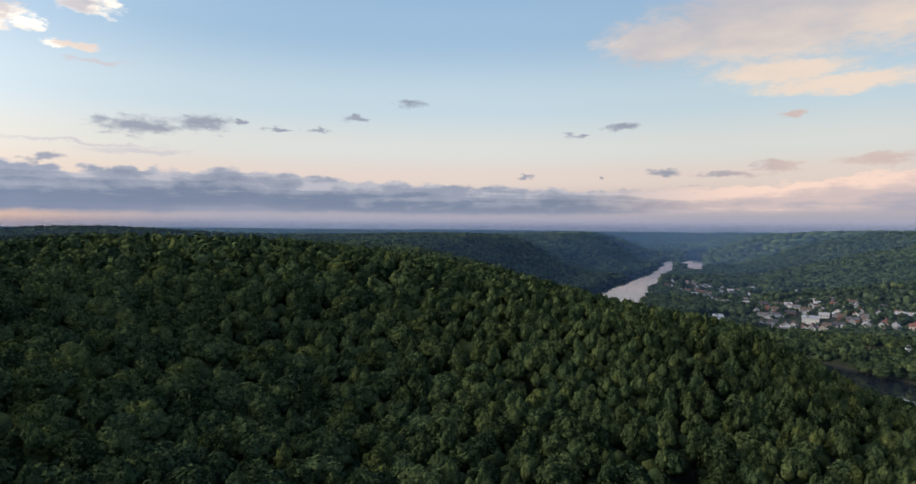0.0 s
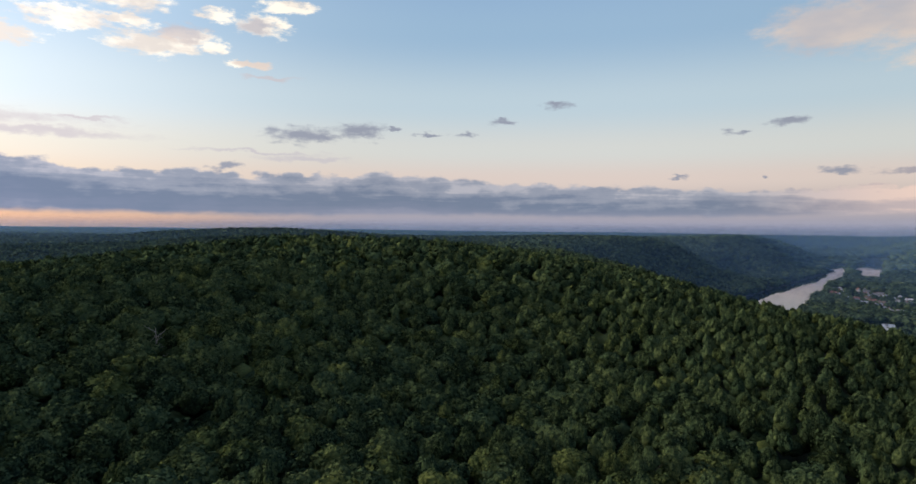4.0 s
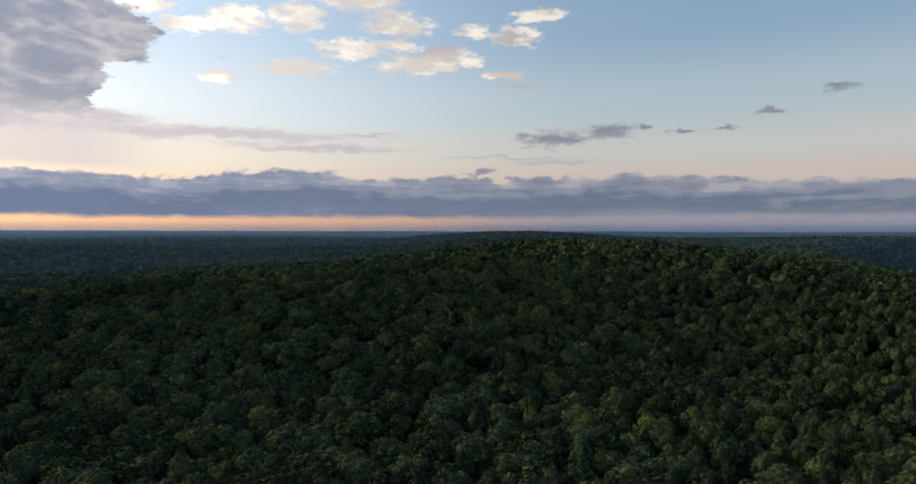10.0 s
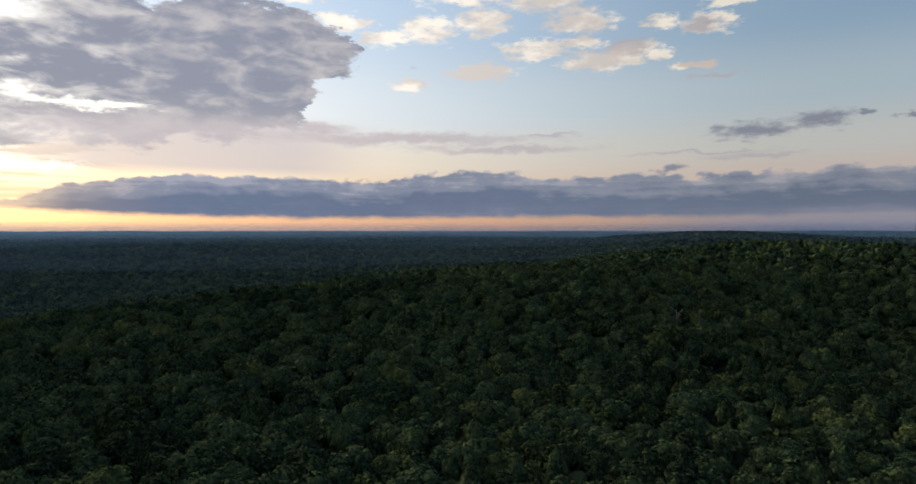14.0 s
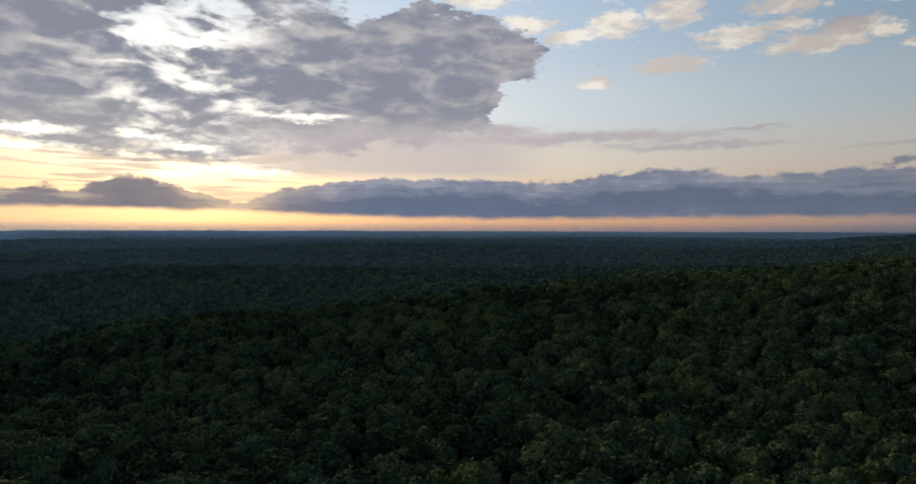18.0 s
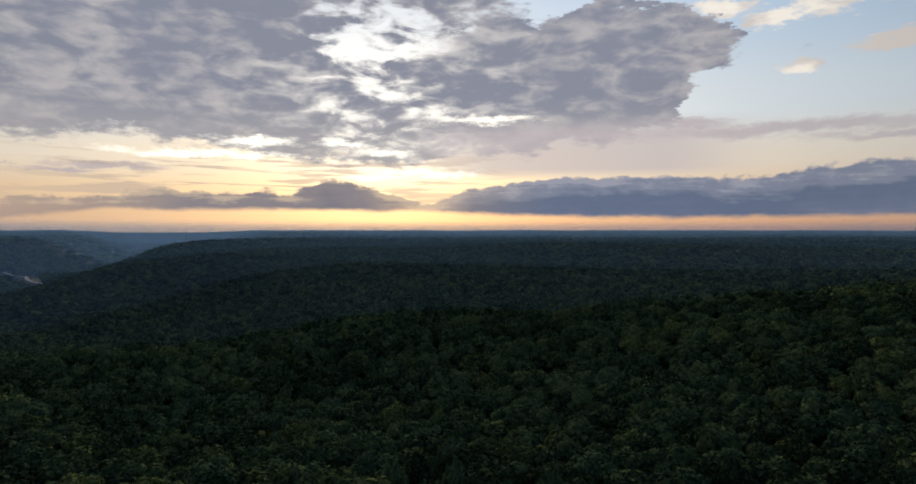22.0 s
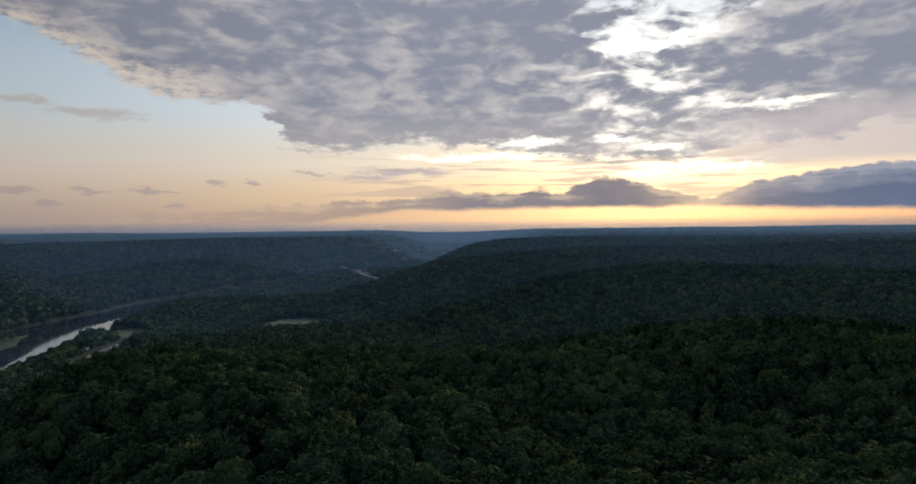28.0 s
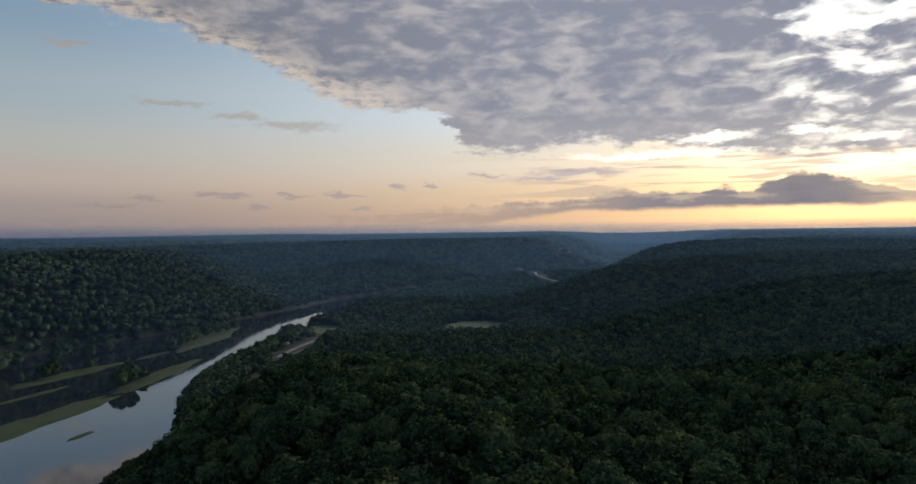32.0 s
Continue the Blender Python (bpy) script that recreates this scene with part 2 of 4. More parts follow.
    s = g.math("DIVIDE", g.math("ADD", az, 60.0), 230.0)
    h = lambda lo, hi, den: (lo / 10, hi / 10, den)
    bank = g.ramp(s, [(0, h(1.5, 4.6, 0.75)), (pos(-35), h(1.6, 4.7, 0.9)), (pos(-24), h(1.6, 3.7, 0.9)), (pos(-10), h(1.4, 3.5, 0.95)), (pos(2), h(1.3, 4.0, 1)), (pos(10), h(1.4, 4.3, 1)), (pos(20), h(1.3, 5.1, 1)), (pos(28), h(1.2, 4.5, 1)), (pos(36), h(1.2, 4.7, 1)), (pos(44), h(1.2, 4.5, 1)), (pos(48), h(1.2, 5.3, 1)), (pos(55), h(1.1, 5.0, 1)), (pos(58.5), h(1.1, 4.2, 1)), (pos(66), h(1.1, 4.5, 1)), (pos(75), h(1.2, 4.6, 1)), (pos(83), h(1.4, 3.7, 0.95)), (pos(87), h(1.7, 2.2, 0.8)), (pos(93), h(1.7, 4.0, 1)), (pos(95.5), h(1.7, 4.5, 1)), (pos(99), h(1.7, 3.3, 1)), (pos(107), h(1.7, 3.1, 1)), (pos(109.5), h(1.7, 3.6, 0.9)), (pos(113), h(1.8, 2.7, 0.8)), (pos(121), h(0.6, 2.3, 0.5)), (pos(128), h(0.5, 2.0, 0.3)), (pos(138), h(0.4, 1.2, 0.1)), (1, h(0.2, 1.0, 0.1))], smooth=False)
    lo, hi, den = g.split(bank)
    lo, hi = g.math("MULTIPLY", lo, 10.0), g.math("MULTIPLY", hi, 10.0)
    puff = g.math("SUBTRACT", g.noise(g.vec("MULTIPLY", q, (0.55, 0.9, 1.0)), 1.0, 4.0, 0.5), 0.5)
    crest = g.math("SUBTRACT", g.math("ADD", hi, g.math("ADD", g.math("MULTIPLY", ebb, 1.2), g.math("MULTIPLY", puff, 1.6))), el)
    strata = g.math("SUBTRACT", g.noise(g.xyz(g.math("MULTIPLY", az, 0.075), g.math("MULTIPLY", el, 0.95), 7.0), 1.0, 5.0, 0.58, 0.35), 0.5)
    m = g.math("MULTIPLY", g.step(crest, -0.12, 0.22), g.step(g.math("SUBTRACT", el, g.math("ADD", lo, g.math("MULTIPLY", ebb, 0.8))), -0.3, 0.25))
    m = g.math("MULTIPLY", m, den)
    tone = g.math("ADD", g.math("MULTIPLY", g.math("DIVIDE", crest, 3.6), 0.8), g.math("ADD", g.math("MULTIPLY", ebb, 0.5), g.math("MULTIPLY", strata, 1.0)))
    slate = g.ramp(tone, [(0, lin(172, 172, 182)), (0.18, lin(142, 148, 164)), (0.45, lin(112, 124, 146)), (0.75, lin(118, 128, 150)), (1, lin(132, 138, 158))])
    rosy = g.ramp(tone, [(0, lin(236, 206, 192)), (0.3, lin(198, 180, 180)), (0.7, lin(160, 158, 172)), (1, lin(158, 156, 170))])
    slate = g.mix(g.step(az, -8.0, -26.0), slate, rosy)
    gold = g.ramp(tone, [(0, lin(214, 192, 168)), (0.22, lin(158, 148, 148)), (0.8, lin(138, 134, 142)), (1, lin(150, 142, 146))])
    slate = g.mix(g.step(az, 76.0, 92.0), slate, gold)
    slate = g.mix(g.step(far, 62.0, 28.0), slate, g.mix(1.0, slate, (0.78, 0.79, 0.82, 1), "MULTIPLY"))
    sky = g.mix(m, sky, slate)
    sky = g.mix(g.step(far, 70.0, 18.0), g.mix(1.0, sky, (0.93, 0.93, 0.92, 1), "MULTIPLY"), g.mix(1.0, sky, (1.36, 1.38, 1.42, 1), "MULTIPLY"))
    sky = g.mix(g.step(far, 90.0, 115.0), sky, g.mix(1.0, sky, (0.95, 0.95, 0.94, 1), "MULTIPLY"))
    # haze lying on the horizon away from the sun
    dusk = g.math("MULTIPLY", g.step(el, 2.2, 0.6), g.step(az, 40.0, 16.0))
    sky = g.mix(g.math("MULTIPLY", dusk, 0.85), sky, lin(146, 147, 164))

    out = g.n.new("ShaderNodeOutputWorld")
    back = g.n.new("ShaderNodeBackground")
    g.l.new(sky, back.inputs[0])
    back.inputs[1].default_value = 1.0
    g.l.new(back.outputs[0], out.inputs[0])


build_sky()
sun = new("sun", bpy.data.lights.new("sun", "SUN"))
sun.data.energy, sun.data.angle, sun.data.color = 4.8, radians(56), (1.0, 0.87, 0.70)
sun.matrix_world = look((-100 * math.sin(radians(SUN_AZ)), 100 * math.cos(radians(SUN_AZ)), 100 * math.tan(radians(SUN_EL)) + 400), (0, 0, 400))


# ---- materials ----
def surface(name, rough=0.8, metal=0.0, spec=0.3):
    m = bpy.data.materials.new(name)
    m.use_nodes = True
    g = Graph(m.node_tree)
    out, bsdf = g.n.new("ShaderNodeOutputMaterial"), g.n.new("ShaderNodeBsdfPrincipled")
    g.l.new(bsdf.outputs[0], out.inputs[0])
    bsdf.inputs["Roughness"].default_value = rough
    bsdf.inputs["Metallic"].default_value = metal
    bsdf.inputs["Specular IOR Level"].default_value = spec
    return m, g, bsdf


def bump(g, bsdf, height, strength, distance):
    node = g.n.new("ShaderNodeBump")
    node.inputs["Strength"].default_value, node.inputs["Distance"].default_value = strength, distance
    g.l.new(height, node.inputs["Height"])
    g.l.new(node.outputs[0], bsdf.inputs["Normal"])


def place(g):
    return g.n.new("ShaderNodeNewGeometry").outputs["Position"]


def foliage(name, dark, mid, light, leaf=1.5, crown=0.11, strength=0.5, vary=1.0):
    """Leaves: stands, single crowns, sprays and leaves differ in tone."""
    m, g, bsdf = surface(name, 0.9, 0.0, 0.0)
    p = place(g)
    p2 = g.vec("MULTIPLY", p, (1, 1, 0.15))
    stand = g.noise(p2, 0.011, 3, 0.5)
    cell = g.n.new("ShaderNodeTexVoronoi")
    g.put(cell, "Vector", p2)
    cell.inputs["Scale"].default_value = crown
    one = g.split(cell.outputs["Color"])[0]
    isle = g.n.new("ShaderNodeNewGeometry").outputs["Random Per Island"]
    fine = g.noise(p, leaf * 1.0, 4, 0.75)
    f = g.math("ADD", g.math("MULTIPLY", g.math("SUBTRACT", stand, 0.5), 0.7), g.math("MULTIPLY", g.math("SUBTRACT", one, 0.5), 0.12))
    f = g.math("ADD", f, g.math("MULTIPLY", g.math("SUBTRACT", isle, 0.5), 0.75 * vary))
    f = g.math("ADD", f, g.math("MULTIPLY", g.math("SUBTRACT", fine, 0.5), 1.5 * vary))
    hue = g.n.new("ShaderNodeAttribute")
    hue.attribute_name = "tone"
    own = g.math("FRACT", g.math("ADD", hue.outputs["Fac"], g.n.new("ShaderNodeObjectInfo").outputs["Random"]))
    f = g.math("ADD", f, g.math("MULTIPLY", g.math("SUBTRACT", own, 0.5), 0.55))
    f = g.math("ADD", f, 0.45)
    # the lowest stop paints in the shade of gaps between leaves
    col = g.ramp(f, [(0, tuple(c * 0.45 for c in dark)), (0.2, dark), (0.5, mid), (1.0, light)], False)
    # some crowns are yellower, some bluer
    tint = g.math("FRACT", g.math("MULTIPLY", own, 7.31))
    col = g.mix(g.math("MULTIPLY", g.step(tint, 0.80, 0.92), 0.5), col, g.mix(1.0, col, (1.45, 1.25, 0.85, 1), "MULTIPLY"))
    col = g.mix(g.math("MULTIPLY", g.step(tint, 0.30, 0.12), 0.5), col, g.mix(1.0, col, (0.75, 0.9, 1.1, 1), "MULTIPLY"))
    g.l.new(col, bsdf.inputs["Base Color"])
    bump(g, bsdf, g.noise(p, leaf * 1.0, 5, 0.75), strength, 0.8 / leaf)
    return m


LEAF = foliage("leaf_green", (0.032, 0.051, 0.025), (0.067, 0.099, 0.043), (0.130, 0.166, 0.066))
# far leaves: a bluer base, with a little haze put into the colour
FAR_LEAF = foliage("leaf_green_far", (0.033, 0.053, 0.029), (0.064, 0.095, 0.047), (0.115, 0.148, 0.067), leaf=0.42, crown=0.085, strength=0.6, vary=0.55)


def mat_haze_veil():
    """A nearly clear sheet whose blue tint, stronger with distance, stands in for haze."""
    m, g, bsdf = surface("haze_veils")
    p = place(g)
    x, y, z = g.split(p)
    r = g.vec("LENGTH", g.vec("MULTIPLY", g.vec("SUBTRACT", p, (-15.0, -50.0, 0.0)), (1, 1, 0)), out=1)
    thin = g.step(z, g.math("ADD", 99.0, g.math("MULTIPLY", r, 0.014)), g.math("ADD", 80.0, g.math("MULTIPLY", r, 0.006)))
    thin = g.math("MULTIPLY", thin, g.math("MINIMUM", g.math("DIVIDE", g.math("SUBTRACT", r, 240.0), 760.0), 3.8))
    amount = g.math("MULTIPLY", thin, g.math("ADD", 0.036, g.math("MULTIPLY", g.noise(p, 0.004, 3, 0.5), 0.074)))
    clear, front_tint, back_tint = g.n.new("ShaderNodeBsdfTransparent"), g.n.new("ShaderNodeBsdfDiffuse"), g.n.new("ShaderNodeBsdfTranslucent")
    front_tint.inputs[0].default_value = back_tint.inputs[0].default_value = (0.29, 0.54, 0.96, 1)
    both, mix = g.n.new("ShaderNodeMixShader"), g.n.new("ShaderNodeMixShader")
    # shaded as if lying level, so the tint is even on all sides
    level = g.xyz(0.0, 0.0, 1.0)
    g.l.new(level, front_tint.inputs["Normal"])
    g.l.new(level, back_tint.inputs["Normal"])
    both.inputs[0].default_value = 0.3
    g.l.new(front_tint.outputs[0], both.inputs[1])
    g.l.new(back_tint.outputs[0], both.inputs[2])
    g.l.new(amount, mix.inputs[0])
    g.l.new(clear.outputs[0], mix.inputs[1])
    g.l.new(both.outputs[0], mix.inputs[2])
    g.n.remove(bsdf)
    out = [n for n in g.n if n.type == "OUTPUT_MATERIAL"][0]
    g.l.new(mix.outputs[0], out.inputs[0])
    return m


def mat_ground():
    m, g, bsdf = surface("woodland_soil", 0.95)
    p = place(g)
    zz = g.split(p)[2]
    wood = g.ramp(g.noise(p, 0.08, 6, 0.65), [(0.3, (0.018, 0.026, 0.012)), (0.7, (0.040, 0.052, 0.022))])
    meadow = g.ramp(g.noise(p, 0.05, 6, 0.65), [(0.3, (0.055, 0.080, 0.030)), (0.6, (0.085, 0.110, 0.045)), (0.8, (0.13, 0.12, 0.07))])
    low = g.math("MULTIPLY", g.step(zz, 9.0, 5.0), g.step(g.noise(p, 0.02, 4), 0.52, 0.66))
    bank = g.step(zz, 0.9, 0.2)
    col = g.mix(low, wood, meadow)
    col = g.mix(bank, col, (0.05, 0.048, 0.04, 1))
    g.l.new(col, bsdf.inputs["Base Color"])
    bump(g, bsdf, g.noise(p, 0.35, 6, 0.7), 0.8, 1.0)
    return m


def mat_water():
    m, g, bsdf = surface("river_water", 0.06, 0.0, 1.0)
    p = place(g)
    bsdf.inputs["Base Color"].default_value = (0.022, 0.028, 0.036, 1)
    slick = g.step(g.noise(g.vec("MULTIPLY", p, (1, 1, 0)), 0.012, 4, 0.6, 0.6), 0.42, 0.62)
    g.l.new(g.math("ADD", 0.015, g.math("MULTIPLY", slick, 0.045)), bsdf.inputs["Roughness"])
    bsdf.inputs["IOR"].default_value = 1.7
    bump(g, bsdf, g.noise(p, 0.5, 5, 0.6), 0.025, 0.25)
    return m


GROUND, WATER = mat_ground(), mat_water()

# ---- lie of the land ----
CENTRE = (-15.0, -50.0)


def lattice(ix, iy, seed):
    h = (ix.astype(np.int64) * 374761393 + iy.astype(np.int64) * 668265263 + seed * 974711) & 0x7FFFFFFF
    h = ((h ^ (h >> 13)) * 1274126177) & 0x7FFFFFFF
    return ((h ^ (h >> 16)) & 0xFFFF) / 65535.0


def wave(x, y, size, seed=1, octaves=3):
    """Smooth noise from -1 to 1 with hills about size metres across."""
    total, amp, norm = 0.0, 1.0, 0.0
    for o in range(octaves):
        u, v = x / size, y / size
        i, j = np.floor(u), np.floor(v)
        a, b = u - i, v - j
        a, b = a * a * (3 - 2 * a), b * b * (3 - 2 * b)
        k = seed + 17 * o
        n = (lattice(i, j, k) * (1 - a) + lattice(i + 1, j, k) * a) * (1 - b) + (lattice(i, j + 1, k) * (1 - a) + lattice(i + 1, j + 1, k) * a) * b
        total, norm = total + amp * (2 * n - 1), norm + amp
        amp, size = amp * 0.5, size * 0.5
    return total / norm


# valley lines: x, y, floor height, half width of the floor, width of the slope on the inner and on the outer side
RIVER = [
    (1350, 5300, 100, 60, 500, 600),
    (1010, 3400, 40, 70, 380, 380),
    (745, 2300, 4, 70, 200, 250),
    (520, 1620, 4, 90, 210, 420),
    (255, 1090, 4, 100, 150, 640),
    (150, 800, 4, 75, 178, 720),
    (185, 600, 4, 70, 178, 720),
    (243, 430, 4, 70, 174, 720),
    (302, 180, 4, 73, 246, 700),
    (220, -80, 4, 75, 260, 600),
    (90, -310, 4, 75, 240, 600),
    (-90, -440, 4, 85, 140, 500),
    (-200, -490, 4, 84, 95, 200),
    (-320, -620, 4, 108, 110, 140),
    (-520, -645, 4, 108, 120, 180),
    (-760, -690, 4, 120, 200, 230),
    (-1000, -705, 4, 110, 170, 260),
    (-1250, -745, 4, 115, 210, 250),
    (-1700, -690, 4, 100, 330, 190),
    (-2400, -900, 4, 100, 360, 220),
    (-3400, -1250, 30, 120, 380, 380),
    (-5400, -2000, 84, 150, 500, 500),
]
BROOK = [
    (-500, -520, 4, 120, 300, 100),
    (-410, -320, 8, 95, 420, 100),
    (-380, -140, 14, 62, 640, 95),
    (-395, 50, 22, 42, 680, 105),
    (-430, 250, 36, 28, 650, 130),
    (-520, 470, 52, 20, 600, 170),
    (-640, 700, 62, 20, 500, 200),
]
# the water: x, y, half width
STREAM = [(700, 2250, 22), (640, 2084, 21), (475, 1612, 31), (382, 1400, 36), (277, 1160, 43), (205, 970, 46), (150, 800, 42), (185, 600, 40), (240, 430, 40), (300, 180, 50), (220, -80, 50), (90, -310, 50), (-98, -418, 79), (-152, -474, 86), (-210, -575, 108), (-305, -650, 106), (-520, -714, 56), (-760, -800, 40), (-1250, -840, 34), (-1700, -740, 34), (-2300, -870, 34)]
BACKWATER = [(900, 2560, 36), (750, 2180, 40), (590, 1716, 32), (515, 1490, 20)]
# knolls and dips: x, y, height, radius
HILL_KNOLLS = [(10, 190, -20, 110), (-90, 60, -22, 110), (-190, -110, -24, 110), (-240, -250, -17, 100), (30, -60, 2, 150), (60, 310, -3, 100), (-240, 20, -4, 110), (-60, 240, -16, 90), (-150, 150, 5, 100), (-60, -200, -3, 120), (-300, 120, -1, 90), (-310, -40, 2, 90), (-310, -150, 9, 80), (-60, 340, 10, 80), (-160, 280, 12, 110), (-260, 300, -9, 120), (150, 400, 2, 110), (-235, -330, -16, 65), (-130, -330, 19, 80), (125, 300, 20, 70), (35, 400, -7, 75), (-190, 370, 10, 110), (-120, 430, -4, 90), (-200, -400, 4, 70), (84, 326, -5, 62)]
FAR_KNOLLS = [(-640, -110, 10, 160), (-470, -980, 4, 230), (-820, -1010, -42, 170), (-640, -1270, -37, 260), (-380, -1380, -38, 260), (1050, 1650, 24, 700), (-570, 1010, 16, 210), (-1000, -150, -8, 350), (-890, -440, -13, 140), (-470, -860, 8, 130), (-300, -800, 5, 110), (-600, -900, 4, 120), (-60, 1130, 8, 220), (200, 1480, -34, 150), (330, 2020, 8, 250)]
KNOLLS = HILL_KNOLLS + FAR_KNOLLS
PLATEAU = 71.0


def along(x, y, line):
    """Blended distance to a valley line, the side, and the line's own values there."""
    rows = np.array(line, float)
    dist, vals, sides = [], [], []
    for a, b in zip(rows[:-1], rows[1:]):
        ex, ey = b[0] - a[0], b[1] - a[1]
        t = np.clip(((x - a[0]) * ex + (y - a[1]) * ey) / (ex * ex + ey * ey), 0, 1)
        dx, dy = x - a[0] - t * ex, y - a[1] - t * ey
        dist.append(np.hypot(dx, dy))
        sides.append(ex * dy - ey * dx)
        vals.append(a[2:, None] + (b - a)[2:, None] * t)
    dist, sides, vals = np.array(dist), np.array(sides), np.array(vals)
    near = dist.min(0)
    w = np.exp(-(dist - near) / 45.0)
    w /= w.sum(0)
    side = np.take_along_axis(sides, dist.argmin(0)[None], 0)[0]
    return near, side, (w[:, None] * vals).sum(0)


def ground(x, y):
    x, y = np.atleast_1d(np.asarray(x, float)), np.atleast_1d(np.asarray(y, float))
    r = np.hypot(x - CENTRE[0], y - CENTRE[1])
    away = np.clip((r - 700) / 1500, 0, 1)
    rise = np.clip((r - 2200) / 2000, 0, 1)
    top = PLATEAU + wave(x, y, 900, 3, 3) * (2 + 9 * away) + 13 * rise * rise * (3 - 2 * rise)
    hs = []
    for line in (RIVER, BROOK):
        d, side, (z0, w0, wl, wr) = along(x, y, line)
        s = 1 / (1 + np.exp(-side / (12.0 * np.maximum(d, 20))))
        w1 = wl * s + wr * (1 - s) if line is BROOK else wr * s + wl * (1 - s)
        d = d + wave(x, y, 260, 9, 3) * 26 * np.clip((d - w0) / 80, 0, 1)
        k = np.clip((d - w0) / w1, 0, 1)
        k = k * k * (3 - 2 * k)
        hs.append(z0 + (top - z0) * k)
    a, b = hs
    soft = 7.0
    h = -soft * np.log(np.exp(-a / soft) + np.exp(-b / soft))
    h = np.maximum(h, np.minimum(np.minimum(a, b), 3.6))
    for kx, ky, kz, kr in KNOLLS:
        h = h + kz * np.exp(-((x - kx) ** 2 + (y - ky) ** 2) / kr ** 2) * np.clip((h - 6) / 25, 0, 1)
    d, _, (cw,) = along(x, y, STREAM)
    k = np.clip((d - cw + wave(x, y, 60, 21, 2) * 5) / 10 + 0.5, 0, 1)
    d, _, (cw,) = along(x, y, BACKWATER)
    k = np.minimum(k, np.clip((d - cw) / 10 + 0.5, 0, 1))
    return -2.5 + (h + 2.5) * k


def sheet(name, verts, faces, material, smooth=False, parent=None, tone=None):
    """A mesh object from arrays: verts n x 3, faces m x 3 or m x 4; tone is each crown's own shade of green."""
    verts, faces = np.asarray(verts, np.float32), np.asarray(faces, np.int32)
    k = faces.shape[1]
    me = bpy.data.meshes.new(name)
    me.vertices.add(len(verts))
    me.vertices.foreach_set("co", verts.ravel())
    me.loops.add(faces.size)
    me.loops.foreach_set("vertex_index", faces.ravel())
    me.polygons.add(len(faces))
    me.polygons.foreach_set("loop_start", np.arange(0, faces.size, k, dtype=np.int32))
    me.polygons.foreach_set("use_smooth", np.full(len(faces), smooth))
    me.update()
    if tone is not None:
        me.attributes.new("tone", "FLOAT", "POINT").data.foreach_set("value", np.asarray(tone, np.float32))
    me.materials.append(material)
    ob = new(name, me)
    if parent:
        ob.parent = parent
    return ob


def grid_faces(rows, cols, wrap=False):
    c = cols if wrap else cols - 1
    i, j = np.meshgrid(np.arange(rows - 1), np.arange(c), indexing="ij")
    k = (j + 1) % cols
    return np.stack([i * cols + j, i * cols + k, (i + 1) * cols + k, (i + 1) * cols + j], -1).reshape(-1, 4)


def build_ground():
    radii = np.concatenate([np.linspace(0.02, 60, 10), np.linspace(68, 900, 125), np.geomspace(912, 5400, 75)])
    turn = np.radians(np.linspace(0, 360, 600, endpoint=False))
    r, a = np.meshgrid(radii, turn, indexing="ij")
    x, y = CENTRE[0] + r * np.cos(a), CENTRE[1] + r * np.sin(a)
    z = ground(x.ravel(), y.ravel())
    faces = grid_faces(len(radii), len(turn), True)
    tagged(sheet("ground", np.stack([x.ravel(), y.ravel(), z], 1), faces, GROUND, True), "wooded hills falling to a river valley", "ground", kind="structure")


build_ground()


def ribbon(line, half, z, step=12.0):
    """A strip along a line of x, y points, smoothed: centre points and the two edges."""
    pts = np.array(line, float)
    for _ in range(2):
        q = [pts[0]]
        for a, b in zip(pts[:-1], pts[1:]):
            q += [a * 0.75 + b * 0.25, a * 0.25 + b * 0.75]
        pts = np.array(q + [pts[-1]])
    out = [pts[0]]
    for a, b in zip(pts[:-1], pts[1:]):
        n = max(1, int(np.hypot(*(b - a)[:2]) / step))
        out += [a + (b - a) * (k + 1) / n for k in range(n)]
    pts = np.array(out)
    d = np.gradient(pts[:, :2], axis=0)
    d /= np.maximum(np.hypot(d[:, 0], d[:, 1])[:, None], 1e-6)
    n = np.stack([-d[:, 1], d[:, 0]], 1)
    return pts, n


def build_water():
    vs, fs, count = [], [], 0
    for line, more, level in ((STREAM, 22, 0.0), (BACKWATER, 9, 0.05)):
        pts, n = ribbon(line, 1, 0, 25)
        w = pts[:, 2] + more
        k = np.linspace(-1, 1, 5)
        xy = pts[:, None, :2] + n[:, None] * (w[:, None, None] * k[None, :, None])
        vs.append(np.concatenate([xy, np.full((*xy.shape[:2], 1), level)], 2).reshape(-1, 3))
        fs.append(grid_faces(len(pts), 5)[:, ::-1] + count)
        count += len(vs[-1])
    tagged(sheet("water", np.concatenate(vs), np.concatenate(fs), WATER, True), "calm grey river mirroring the evening sky", "river", kind="structure")


build_water()


